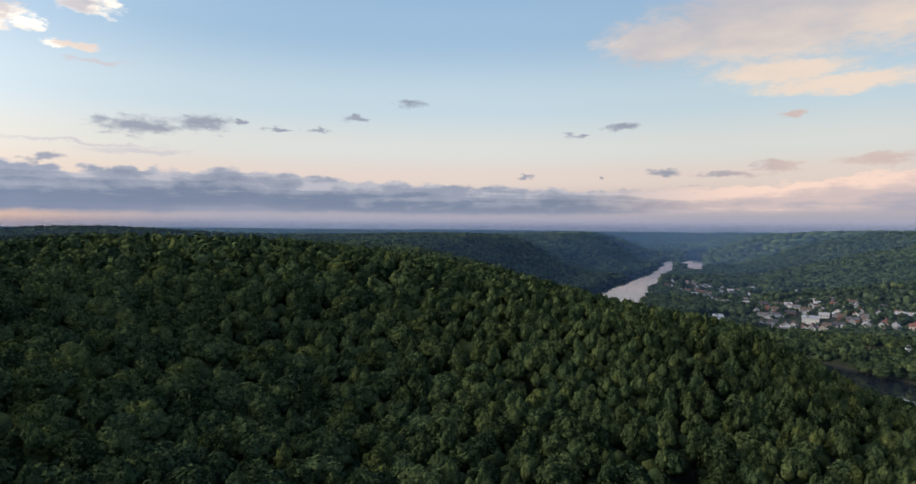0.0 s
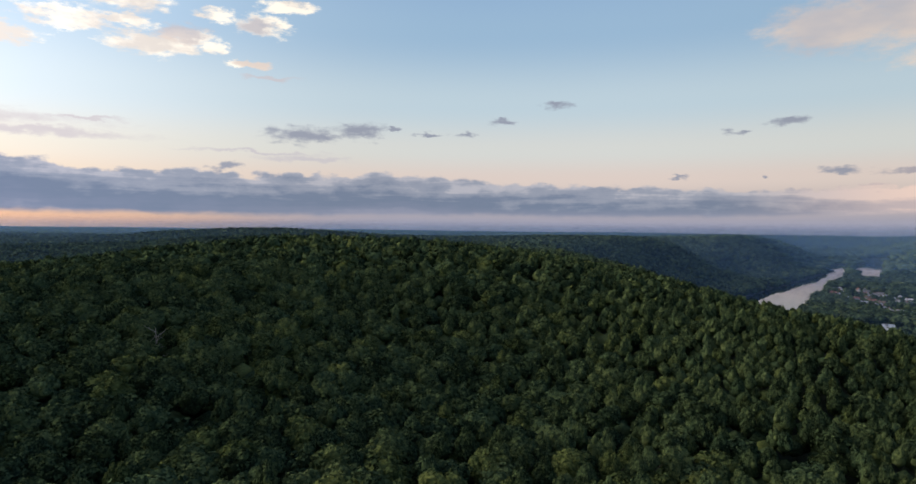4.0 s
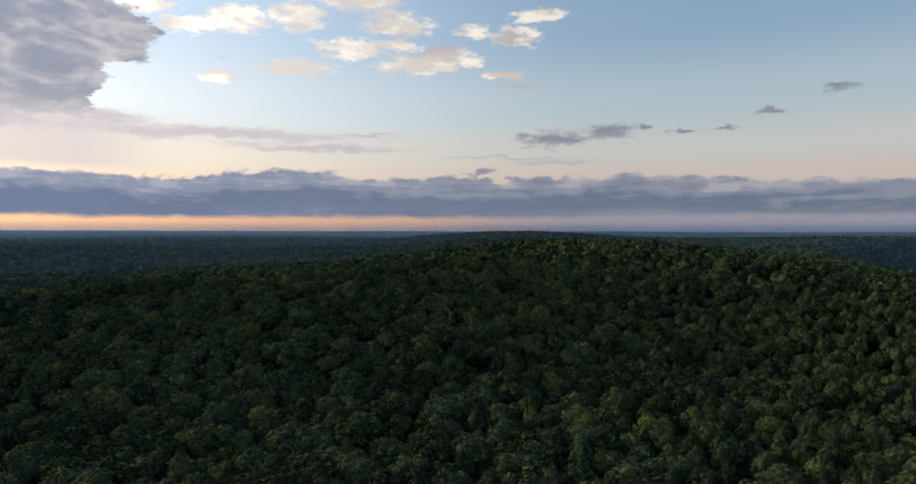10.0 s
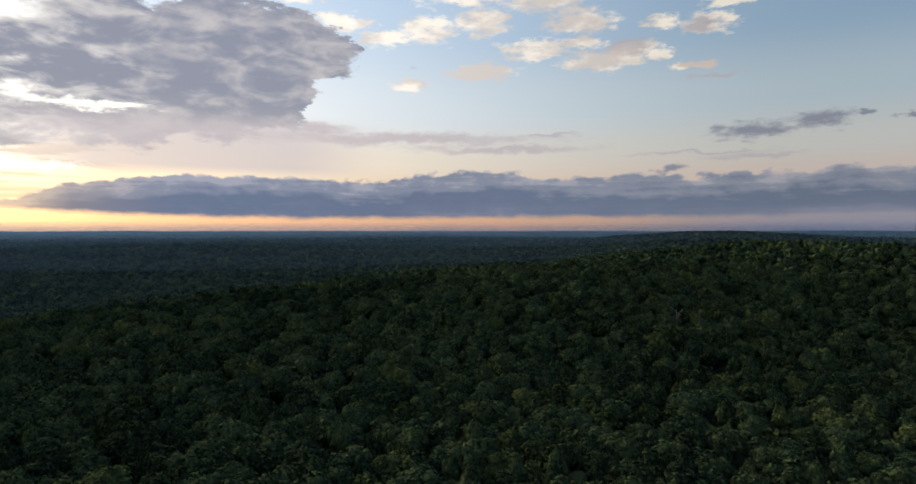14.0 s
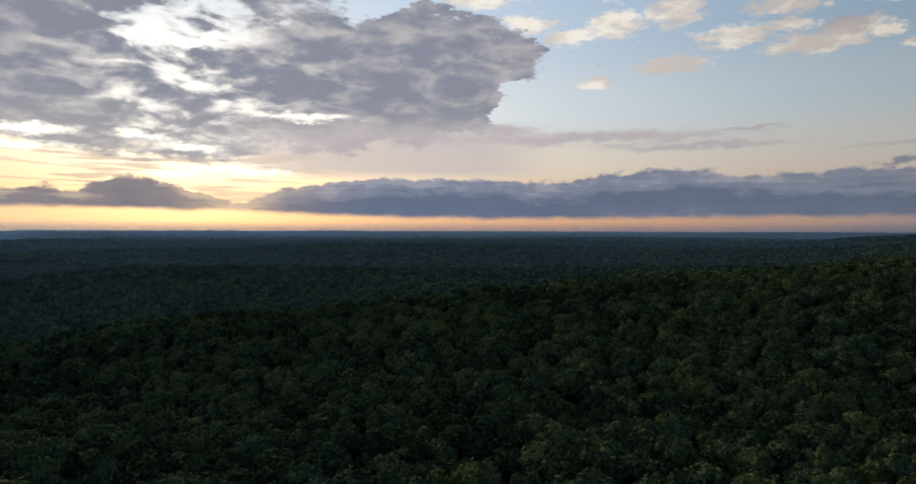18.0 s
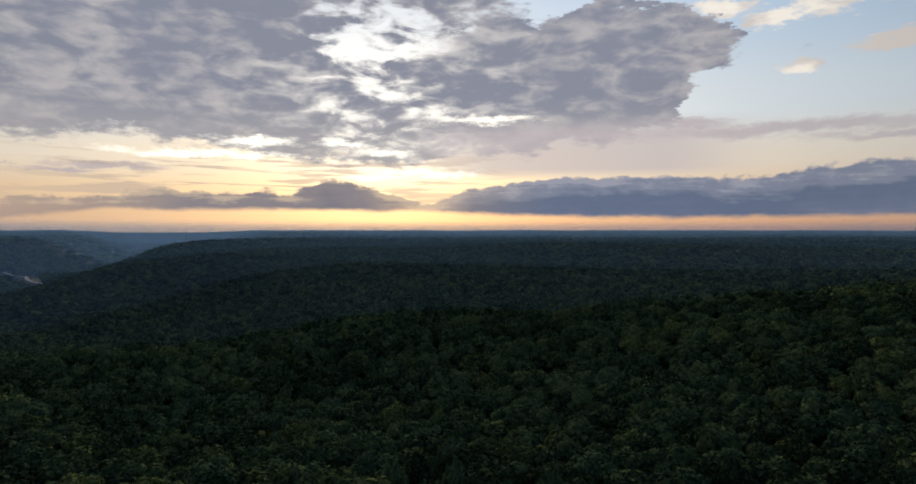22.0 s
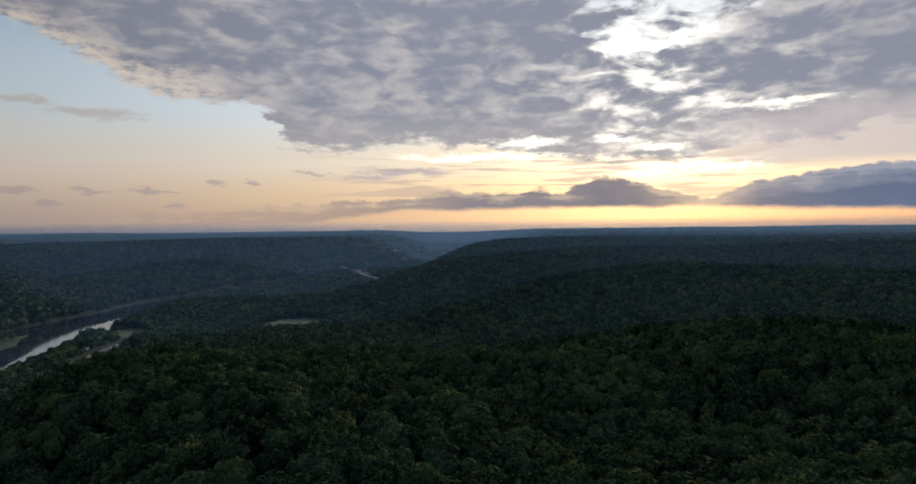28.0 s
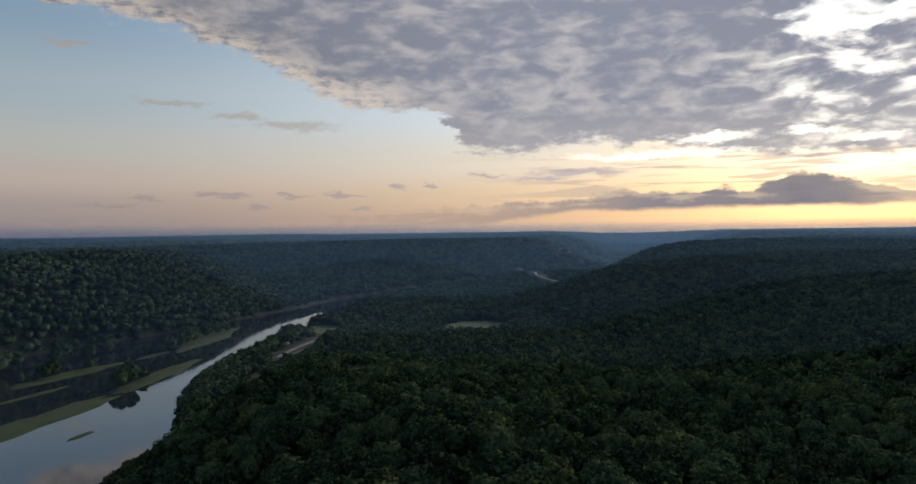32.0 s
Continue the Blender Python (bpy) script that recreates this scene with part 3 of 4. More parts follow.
def build_haze_veils():
    """Veil sheets over the valleys, one behind the other, added in place of haze."""
    haze = mat_haze_veil()
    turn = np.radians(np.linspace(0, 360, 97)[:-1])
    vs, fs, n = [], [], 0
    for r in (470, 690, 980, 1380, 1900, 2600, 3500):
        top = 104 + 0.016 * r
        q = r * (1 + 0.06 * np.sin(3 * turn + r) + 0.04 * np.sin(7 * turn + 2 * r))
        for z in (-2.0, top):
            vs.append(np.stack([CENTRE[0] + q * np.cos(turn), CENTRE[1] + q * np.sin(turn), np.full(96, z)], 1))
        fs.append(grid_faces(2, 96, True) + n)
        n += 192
    tagged(sheet("haze_veils", np.concatenate(vs), np.concatenate(fs), haze, True), "thin blue-tinted sheets standing in for evening haze over the valleys", "haze", kind="stuff")


build_haze_veils()


# ---- woods ----
def ball(sub):
    bm = bmesh.new()
    bmesh.ops.create_icosphere(bm, subdivisions=sub, radius=1)
    v = np.array([q.co[:] for q in bm.verts])
    f = np.array([[q.index for q in p.verts] for p in bm.faces])
    bm.free()
    return v, f


BALLS = {k: ball(max(1, k)) for k in (0, 1, 2)}


def crown(seed, lobes, sub, sprays, spray=0.12, tip=0.0, core=1):
    """A leafy crown of radius 1 about the origin: a core, lobes that bulge from it, and leaf sprays over the lobes. tip narrows it upward."""
    rng = np.random.default_rng(seed)
    verts, faces, n = [], [], 0

    def add(v, f):
        nonlocal n
        verts.append(v)
        faces.append(f + n)
        n += len(v)

    v, f = BALLS[core]
    add(v * 0.80 * (1 + rng.uniform(-0.12, 0.12, (len(v), 1))), f)
    centres, sizes = [np.zeros(3)], [0.80]
    for i in range(lobes):
        up = -0.22 + 1.22 * (i + 0.5) / lobes
        a = i * 2.39996 + rng.uniform(-0.5, 0.5)
        ring = math.sqrt(max(0.0, 1 - min(abs(up), 1) ** 2)) * 0.72
        c = np.array([ring * math.cos(a), ring * math.sin(a), up * 0.70]) * rng.uniform(0.85, 1.12)
        size = rng.uniform(0.26, 0.42)
        centres.append(c)
        sizes.append(size)
        if sub:
            v, f = BALLS[sub]
            add(c + v * size * 0.9 * np.array([1, 1, 0.9]) * (1 + rng.uniform(-0.16, 0.16, (len(v), 1))), f)
    if sprays:
        mids, rads = np.array(centres), np.array(sizes)
        # sprays lie on the outside of the bunch of lobes, thickest towards the light
        pick = rng.choice(len(rads), sprays * 4, p=rads ** 2 / (rads ** 2).sum())
        d = rng.normal(size=(sprays * 4, 3))
        d[:, 2] = np.where(d[:, 2] < -0.3, -d[:, 2], d[:, 2])
        d /= np.linalg.norm(d, axis=1)[:, None]
        c = mids[pick] + d * (rads[pick] * rng.uniform(0.94, 1.10, sprays * 4))[:, None]
        deep = (np.linalg.norm(c[:, None] - mids[None], axis=2) < rads[None] * 0.93).any(1)
        c, d = c[~deep][:sprays], d[~deep][:sprays]
        k = len(c)
        d = d + rng.normal(size=(k, 3)) * 0.42 + np.array([0, 0, 0.25])
        d /= np.linalg.norm(d, axis=1)[:, None]
        e1 = np.cross(d, rng.normal(size=(k, 3)))
        e1 /= np.linalg.norm(e1, axis=1)[:, None]
        e2 = np.cross(d, e1)
        size = spray * rng.uniform(0.6, 1.4, (k, 1))
        ring = [c + size * (e1 * math.cos(q) + e2 * math.sin(q)) * rng.uniform(0.7, 1.3, (k, 1)) for q in (0, 2.094, 4.189)]
        add(np.stack(ring, 1).reshape(-1, 3), np.arange(k * 3).reshape(-1, 3))
    v, f = np.concatenate(verts), np.concatenate(faces)
    if tip:
        k = 1 - tip * np.clip((v[:, 2] + 0.5) / 1.6, 0, 1)
        v = v * np.stack([k, k, np.full(len(v), 1.12)], 1)
    return v, f


# road lines and clearings, which the woods leave free: x, y, half length, half width, bearing
CLEARINGS = [
    (-582, -482, 58, 36, 32), (-405, -540, 46, 18, 38), (-505, -620, 30, 24, 40), (-440, -140, 22, 12, 175),
    (252, 711, 40, 14, 72), (332, 686, 34, 24, 62), (300, 530, 17, 9, 60),
]
BANK_ROAD = [(-386, -540), (-402, -552), (-440, -568), (-479, -584), (-525, -597), (-561, -602), (-640, -612), (-760, -640)]
FAR_ROAD = [(-1050, -600), (-1094, -632), (-1146, -676), (-1207, -727), (-1299, -778), (-1340, -800), (-1390, -870)]
RAILWAY = [(-120, -330), (-190, -372), (-217, -393), (-262, -432), (-330, -495), (-395, -535)]


# house plots of the town: x, y, bearing, width, depth, wall height, look
def town_plots():
    rng = np.random.default_rng(11)
    plots = []
    #        middle, spread, count, bearing
    for cx, cy, sx, sy, turn, count in ((345, 715, 85, 50, 62, 48), (405, 640, 80, 36, 55, 26), (420, 950, 90, 60, 75, 15), (350, 1080, 110, 40, 75, 30), (325, 890, 70, 45, 70, 16), (300, 645, 40, 22, 60, 8), (450, 830, 80, 60, 65, 12), (540, 720, 90, 70, 65, 8), (455, 1300, 40, 120, 75, 6)):
        tries = 0
        c, s = math.cos(radians(turn)), math.sin(radians(turn))
        while count and tries < 400:
            tries += 1
            u, v = rng.uniform(-1, 1) * sx, rng.uniform(-1, 1) * sy
            x, y = cx + u * c - v * s, cy + u * s + v * c
            if all(math.hypot(x - p[0], y - p[1]) > 11.8 for p in plots) and ground(x, y)[0] > 2.4 and not any(math.hypot(x - a, y - b) < r for a, b, r in ((252, 711, 36), (330, 684, 34), (297, 528, 26), (308, 512, 12))):
                plots.append((x, y, turn + rng.choice((0, 90)) + rng.uniform(-8, 8), rng.uniform(6.5, 9.5), rng.uniform(5.2, 6.8), rng.uniform(2.6, 4.0), int(rng.choice((0, 0, 1, 2, 3, 3, 4, 5, 5)))))
                count -= 1
    return plots


PLOTS = town_plots()
MARKS = [(252, 711, 30), (330, 684, 28), (297, 528, 14), (308, 512, 7), (-1113, -429, 6), (-118, 164, 4)]


def near_line(x, y, line):
    best = np.full(len(x), 1e9)
    for (ax, ay), (bx, by) in zip(line[:-1], line[1:]):
        ex, ey = bx - ax, by - ay
        t = np.clip(((x - ax) * ex + (y - ay) * ey) / (ex * ex + ey * ey), 0, 1)
        best = np.minimum(best, np.hypot(x - ax - t * ex, y - ay - t * ey))
    return best


def open_land(x, y):
    """True where no tree of the woods stands."""
    free = ground(x, y) < 0.8
    for cx, cy, a, b, turn in CLEARINGS:
        c, s = math.cos(radians(turn)), math.sin(radians(turn))
        u, v = (x - cx) * c + (y - cy) * s, -(x - cx) * s + (y - cy) * c
        free |= (u / a) ** 2 + (v / b) ** 2 + wave(x, y, 22, 5, 2) * 0.35 < 1
    for line, w in ((BANK_ROAD, 13), (FAR_ROAD, 25), (RAILWAY, 6)):
        free |= near_line(x, y, line) < w
    for px, py, *_ in PLOTS:
        free |= np.hypot(x - px, y - py) < 8.0
    for px, py, r in MARKS:
        free |= np.hypot(x - px, y - py) < r
    return free


def scatter(lo, hi, gap, seed, sector=None):
    """Jittered tree places between two distances from the middle of the flight."""
    rng = np.random.default_rng(seed)
    n = int((hi + 110) * 2 / gap / 0.9) + 2
    i, j = np.meshgrid(np.arange(n), np.arange(n), indexing="ij")
    x = CENTRE[0] - hi - 110 + (i + (j % 2) * 0.5) * gap
    y = CENTRE[1] - hi - 110 + j * gap * 0.93
    x, y = (x + rng.uniform(-0.36, 0.36, x.shape) * gap).ravel(), (y + rng.uniform(-0.36, 0.36, y.shape) * gap).ravel()
    r = reach(x, y)
    keep = (r >= lo) & (r < hi)
    if sector:
        a = np.degrees(np.arctan2(-(x - CENTRE[0]), y - CENTRE[1])) % 360
        seen = ((a < sector[1]) | (a > sector[0])) & True
        keep &= seen if len(sector) == 2 else ~seen
    x, y = x[keep], y[keep]
    free = open_land(x, y)
    return x[~free], y[~free], rng


def reach(x, y):
    """Distance from the line flown, taken as straight."""
    ax, ay, bx, by = -5.0, 45.0, -35.0, -140.0
    ex, ey = bx - ax, by - ay
    t = np.clip(((x - ax) * ex + (y - ay) * ey) / (ex * ex + ey * ey), 0, 1)
    return np.hypot(x - ax - t * ex, y - ay - t * ey)


def stand_of(x, y):
    """Share of slender pointed trees, thickest on the slope above the town."""
    return np.clip(0.10 + 0.2 * wave(x, y, 120, 31, 2) + 0.95 * np.exp(-((x - 75) ** 2 + (y - 250) ** 2) / 135 ** 2), 0.04, 0.95)


def tree_sizes(x, y, rng, girth):
    slim = rng.random(len(x)) < stand_of(x, y)
    big = np.where(slim, rng.uniform(0.54, 0.76, len(x)), rng.uniform(0.78, 1.28, len(x)))
    rad = girth * big * (1 - 0.1 * np.exp(-((x - 70) ** 2 + (y - 260) ** 2) / 110 ** 2))
    tall = np.where(slim, rng.uniform(11.8, 14.6, len(x)), rng.uniform(11.6, 14.2, len(x)))
    return slim, rad, tall


def join_woods(name, label, places, kinds, slims, girth, material, squash=1.0, height=1.0):
    """One mesh of many crowns: templates turned, sized and set on the ground."""
    x, y, rng = places
    slim, rad, tall = tree_sizes(x, y, rng, girth)
    z = ground(x, y)
    garden = np.min([np.hypot(x - p[0], y - p[1]) for p in PLOTS], axis=0) < 19
    tall = tall * height
    tall = np.where(z < 9, tall * 0.8, tall)
    tall, rad = np.where(garden, tall * 0.55, tall), np.where(garden, rad * 0.72, rad)
    pick = rng.integers(0, 1000, len(x))
    vs, fs, hue, n = [], [], [], 0
    for flag, sets in ((False, kinds), (True, slims)):
        for k, (v, f) in enumerate(sets):
            s = (slim == flag) & (pick % len(sets) == k)
            if not s.any():
                continue
            a = rng.uniform(0, 6.283, s.sum())
            ca, sa = np.cos(a)[:, None], np.sin(a)[:, None]
            half = rad[s] * (1.2 if flag else 0.95) * squash
            vx = (v[None, :, 0] * ca - v[None, :, 1] * sa) * rad[s][:, None] + x[s][:, None]
            vy = (v[None, :, 0] * sa + v[None, :, 1] * ca) * rad[s][:, None] + y[s][:, None]
            vz = v[None, :, 2] * half[:, None] + (z[s] + tall[s] - half)[:, None]
            vs.append(np.stack([vx, vy, vz], -1).reshape(-1, 3))
            m = s.sum()
            hue.append(np.repeat(rng.random(m), len(v)))
            fs.append((f[None] + (np.arange(m) * len(v))[:, None, None]).reshape(-1, 3) + n)
            n += m * len(v)
    return tagged(sheet(name, np.concatenate(vs), np.concatenate(fs), material, True, None, np.concatenate(hue)), label, "woods", kind="stuff")


SECTOR = (312.0, 178.0)
NEAR, MID, OUT, LAST = 140, 255, 620, 1750
mid_kinds = [crown(s, 11, 1, 480, 0.098, 0.0, 1) for s in range(40, 47)]
mid_slims = [crown(s, 8, 1, 320, 0.098, 0.5, 1) for s in range(50, 53)]
out_kinds = [crown(s, 4, 1, 56, 0.21, 0.0, 1) for s in range(60, 67)]
out_slims = [crown(s, 3, 1, 40, 0.20, 0.5, 1) for s in range(67, 70)]
far_kinds = [crown(s, 3, 0, 16, 0.36, 0.0, 1) for s in range(70, 76)]
far_slims = [crown(s, 2, 0, 10, 0.32, 0.5, 1) for s in range(76, 78)]
plain_kinds = [crown(s, 0, 1, 0) for s in range(80, 86)]
join_woods("woods_close", "dense deciduous woods on the hill, dark green summer leaves", scatter(NEAR, MID, 6.6, 2, SECTOR), mid_kinds, mid_slims, 4.2, LEAF)
join_woods("woods_middle", "closed canopy of deciduous woods on the slopes", scatter(MID, OUT, 6.8, 3, SECTOR), out_kinds, out_slims, 4.5, LEAF)
join_woods("woods_outer", "distant deciduous woods over valley and plateau", scatter(OUT, 1080, 7.6, 4, SECTOR), far_kinds, far_slims, 5.0, FAR_LEAF, 0.9)
join_woods("woods_distant", "distant woods on the plateau beyond the valleys", scatter(1080, LAST, 10.6, 15, SECTOR), far_kinds, far_slims, 7.0, FAR_LEAF, 0.85)
join_woods("woods_far", "far woods on the plateau up to the horizon", scatter(LAST, 4900, 31, 5, SECTOR), plain_kinds, plain_kinds, 20, FAR_LEAF, 0.40)
ux, uy, urng = scatter(40, 330, 6.3, 14, SECTOR)
join_woods("underwood", "shaded lower storey of the woods", (ux, uy, urng), plain_kinds, plain_kinds, 5.2, LEAF, 0.8, 0.74)
# low growth closes the woods' foot along the rivers
bx, by, brng = scatter(230, 1000, 7.0, 21, SECTOR)
foot = ground(bx, by) < 34
join_woods("bank_scrub", "low scrub and young trees along the river banks", (bx[foot], by[foot], brng), far_kinds, far_kinds, 4.6, FAR_LEAF, 1.0, 0.56)
# young slender trees fill the slope above the town
sx, sy, srng = scatter(150, 430, 6.3, 12, SECTOR)
young = srng.random(len(sx)) < 1.3 * (stand_of(sx, sy) - 0.3)
join_woods("woods_slope", "young slender light green trees on the slope", (sx[young], sy[young], srng), mid_slims, mid_slims, 3.0, LEAF)
join_woods("woods_behind", "deciduous woods on the hill behind", scatter(0, 170, 6.8, 6, (*SECTOR, 0)), out_kinds, out_slims, 4.8, LEAF)
join_woods("woods_back_slope", "deciduous woods on the slope down to the river", scatter(170, 400, 7.6, 16, (*SECTOR, 0)), plain_kinds, plain_kinds, 5.6, LEAF)
join_woods("woods_beyond", "deciduous woods on the slopes over the river", scatter(400, 1500, 15, 7, (*SECTOR, 0)), plain_kinds, plain_kinds, 12, LEAF, 0.6)


# single trees on the hill below
BARK = surface("grey_bark", 0.9)
_g = BARK[1]
_g.l.new(_g.ramp(_g.noise(place(_g), 3.0, 6, 0.7), [(0.3, (0.05, 0.042, 0.034)), (0.7, (0.16, 0.145, 0.125))]), BARK[2].inputs["Base Color"])
BARK = BARK[0]


def stem(seed, rad):
    """A tapered trunk with limbs, foot at the origin, 1 high."""
    rng = np.random.default_rng(seed)
    bm = bmesh.new()

    def limb(a, b, r0, r1, sides=6):
        a, b = Vector(a), Vector(b)
        turn = (b - a).to_track_quat("Z", "Y")
        rings = []
        for p, r in ((a, r0), (a.lerp(b, 0.5) + Vector(rng.normal(size=3) * r0 * 0.5), (r0 + r1) / 2), (b, r1)):
            rings.append([bm.verts.new(p + turn @ Vector((r * math.cos(k * 6.283 / sides), r * math.sin(k * 6.283 / sides), 0))) for k in range(sides)])
        for q, w in zip(rings[:-1], rings[1:]):
            for k in range(sides):
                bm.faces.new((q[k], q[(k + 1) % sides], w[(k + 1) % sides], w[k]))

    limb((0, 0, 0), (0, 0, 0.72), rad, rad * 0.4)
    for k in range(5):
        a = k * 2.4 + rng.uniform(0, 1)
        h = rng.uniform(0.34, 0.62)
        limb((0, 0, h), (0.22 * math.cos(a), 0.22 * math.sin(a), h + 0.22), rad * 0.4, rad * 0.14, 5)
    me = bpy.data.meshes.new("trunk")
    bm.to_mesh(me)
    bm.free()
    me.materials.append(BARK)
    return me


def crown_mesh(seed, slim):
    v, f = crown(seed, 16, 1, 1150, 0.085, 0.45 if slim else 0.0, 2)
    ob = sheet("crown", v, f, LEAF, True, None, np.full(len(v), (seed * 0.618) % 1))
    me = ob.data
    bpy.data.objects.remove(ob)
    return me


def single_trees():
    x, y, rng = scatter(0, NEAR, 6.6, 2, SECTOR)
    r = reach(x, y)
    own = np.zeros(len(x), bool)
    own[np.argsort(np.abs(r - 112))[:300]] = True
    rest = ~own & (r > 45)
    join_woods("woods_below", "deciduous woods on the hill below", (x[rest], y[rest], np.random.default_rng(8)), mid_kinds, mid_slims, 4.3, LEAF)
    rest = ~own & (r <= 45)
    join_woods("woods_under", "deciduous woods straight below", (x[rest], y[rest], np.random.default_rng(9)), out_kinds, out_slims, 4.3, LEAF)
    x, y = x[own], y[own]
    slim, rad, tall = tree_sizes(x, y, rng, 4.3)
    z = ground(x, y)
    crowns = {False: [crown_mesh(s, False) for s in range(90, 97)], True: [crown_mesh(s, True) for s in range(97, 100)]}
    trunks = [stem(s, 0.018) for s in range(3)]
    for i in range(len(x)):
        s = bool(slim[i])
        tree = new("tree")
        tree.location, tree.rotation_euler = (x[i], y[i], z[i] - 0.1), (0, 0, rng.uniform(0, 6.28))
        tagged(tree, "slender pointed tree with light green leaves" if s else "broad deciduous tree with a rounded dark green crown", "tree", "trees on the hill")
        half = rad[i] * (1.2 if s else 0.95)
        top = new("crown", crowns[s][rng.integers(0, len(crowns[s]))])
        top.parent, top.location, top.scale = tree, (0, 0, tall[i] - half), (rad[i], rad[i], half)
        bole = new("trunk", trunks[i % 3])
        bole.parent, bole.scale = tree, (tall[i],) * 3
    return


single_trees()


# ---- things ----
def part(name, bm, material, parent, label="", smooth=False):
    """Link a bmesh as one mesh under a thing or a part."""
    me = bpy.data.meshes.new(name)
    for f in bm.faces:
        f.smooth = smooth
    bm.to_mesh(me)
    bm.free()
    me.materials.append(material)
    ob = new(name, me)
    ob.parent = parent
    return tagged(ob, label)


def thing(name, at, turn, label, category, group="", kind=""):
    ob = new(name)
    ob.matrix_world = pose(*at, 0, 0, turn)
    return tagged(ob, label, category, group, kind)


def box(bm, size, at=(0, 0, 0), bevel=0.0, turn=0):
    """A box whose foot is centred on at."""
    made = bmesh.ops.create_cube(bm, size=1, matrix=Matrix.Translation((at[0], at[1], at[2] + size[2] / 2)) @ pose(0, 0, 0, 0, 0, turn) @ Matrix.Diagonal((*size, 1)))
    if bevel:
        edges = list({e for v in made["verts"] for e in v.link_edges})
        bmesh.ops.bevel(bm, geom=edges, offset=bevel, segments=2, affect="EDGES")
    return bm


def tube(bm, a, b, r0, r1=None, sides=6):
    a, b = Vector(a), Vector(b)
    d = b - a
    m = Matrix.Translation((a + b) / 2) @ d.to_track_quat("Z", "Y").to_matrix().to_4x4()
    bmesh.ops.create_cone(bm, cap_ends=True, segments=sides, radius1=r0, radius2=r0 if r1 is None else r1, depth=d.length, matrix=m)
    return bm


def paint(name, colour, rough=0.7, wear=0.25, scale=0.8, metal=0.0):
    m, g, bsdf = surface(name, rough, metal)
    p = place(g)
    n = g.math("ADD", g.math("MULTIPLY", g.noise(p, scale, 5, 0.6), 0.7), g.math("MULTIPLY", g.noise(p, scale * 9, 3, 0.6), 0.3))
    r = g.n.new("ShaderNodeObjectInfo").outputs["Random"]
    dark = tuple(c * (1 - wear) for c in colour)
    col = g.mix(g.step(n, 0.35, 0.65), (*dark, 1), (*colour, 1))
    col = g.mix(g.math("MULTIPLY", r, 0.25), col, (*(c * 0.7 for c in colour), 1))
    g.l.new(col, bsdf.inputs["Base Color"])
    bump(g, bsdf, n, 0.3, 0.05)
    return m


WALLS = [paint("white_clapboard", (0.78, 0.77, 0.74)), paint("cream_siding", (0.70, 0.66, 0.56)), paint("grey_siding", (0.46, 0.47, 0.48)), paint("white_stucco", (0.74, 0.74, 0.73)), paint("red_brick", (0.30, 0.15, 0.11)), paint("pale_siding", (0.62, 0.64, 0.66))]
ROOFS = [paint("grey_shingle", (0.20, 0.20, 0.21), 0.9), paint("brown_shingle", (0.17, 0.13, 0.10), 0.9), paint("pale_metal_roof", (0.52, 0.53, 0.55), 0.45), paint("red_brown_shingle", (0.26, 0.13, 0.10), 0.9), paint("dark_shingle", (0.09, 0.09, 0.10), 0.9)]
PANE = surface("window_pane", 0.08, 0.0, 0.6)
PANE[2].inputs["Base Color"].default_value = (0.03, 0.035, 0.04, 1)
PANE = PANE[0]
ASPHALT = paint("road_asphalt", (0.17, 0.17, 0.175), 0.9, 0.3, 0.15)
LINE_PAINT = paint("road_line", (0.62, 0.60, 0.52), 0.8, 0.3, 0.5)
GRAVEL = paint("grey_ballast", (0.11, 0.105, 0.10), 0.95, 0.4, 0.7)
STEEL = paint("worn_steel", (0.30, 0.29, 0.28), 0.4, 0.3, 1.0, 0.8)
WHITE = paint("white_paint", (0.80, 0.80, 0.78), 0.5, 0.12, 0.6)
RUBBER = paint("black_rubber", (0.02, 0.02, 0.02), 0.9)
DEADWOOD = paint("bleached_wood", (0.36, 0.33, 0.29), 0.9, 0.3, 2.0)


def grass(name, a, b):
    m, g, bsdf = surface(name, 0.95)
    p = place(g)
    n = g.math("ADD", g.math("MULTIPLY", g.noise(p, 0.06, 5, 0.6), 0.6), g.math("MULTIPLY", g.noise(p, 0.9, 4, 0.7), 0.4))
    g.l.new(g.ramp(n, [(0.3, a), (0.55, b), (0.75, tuple(c * 1.35 for c in b))]), bsdf.inputs["Base Color"])
    bump(g, bsdf, g.noise(p, 1.5, 5, 0.7), 0.8, 0.5)
    return m


SEDGE = grass("island_sedge", (0.028, 0.046, 0.018), (0.058, 0.084, 0.034))
LAWN = grass("mown_grass", (0.070, 0.110, 0.040), (0.110, 0.160, 0.058))
MEADOW = grass("meadow_grass", (0.080, 0.105, 0.045), (0.135, 0.160, 0.070))


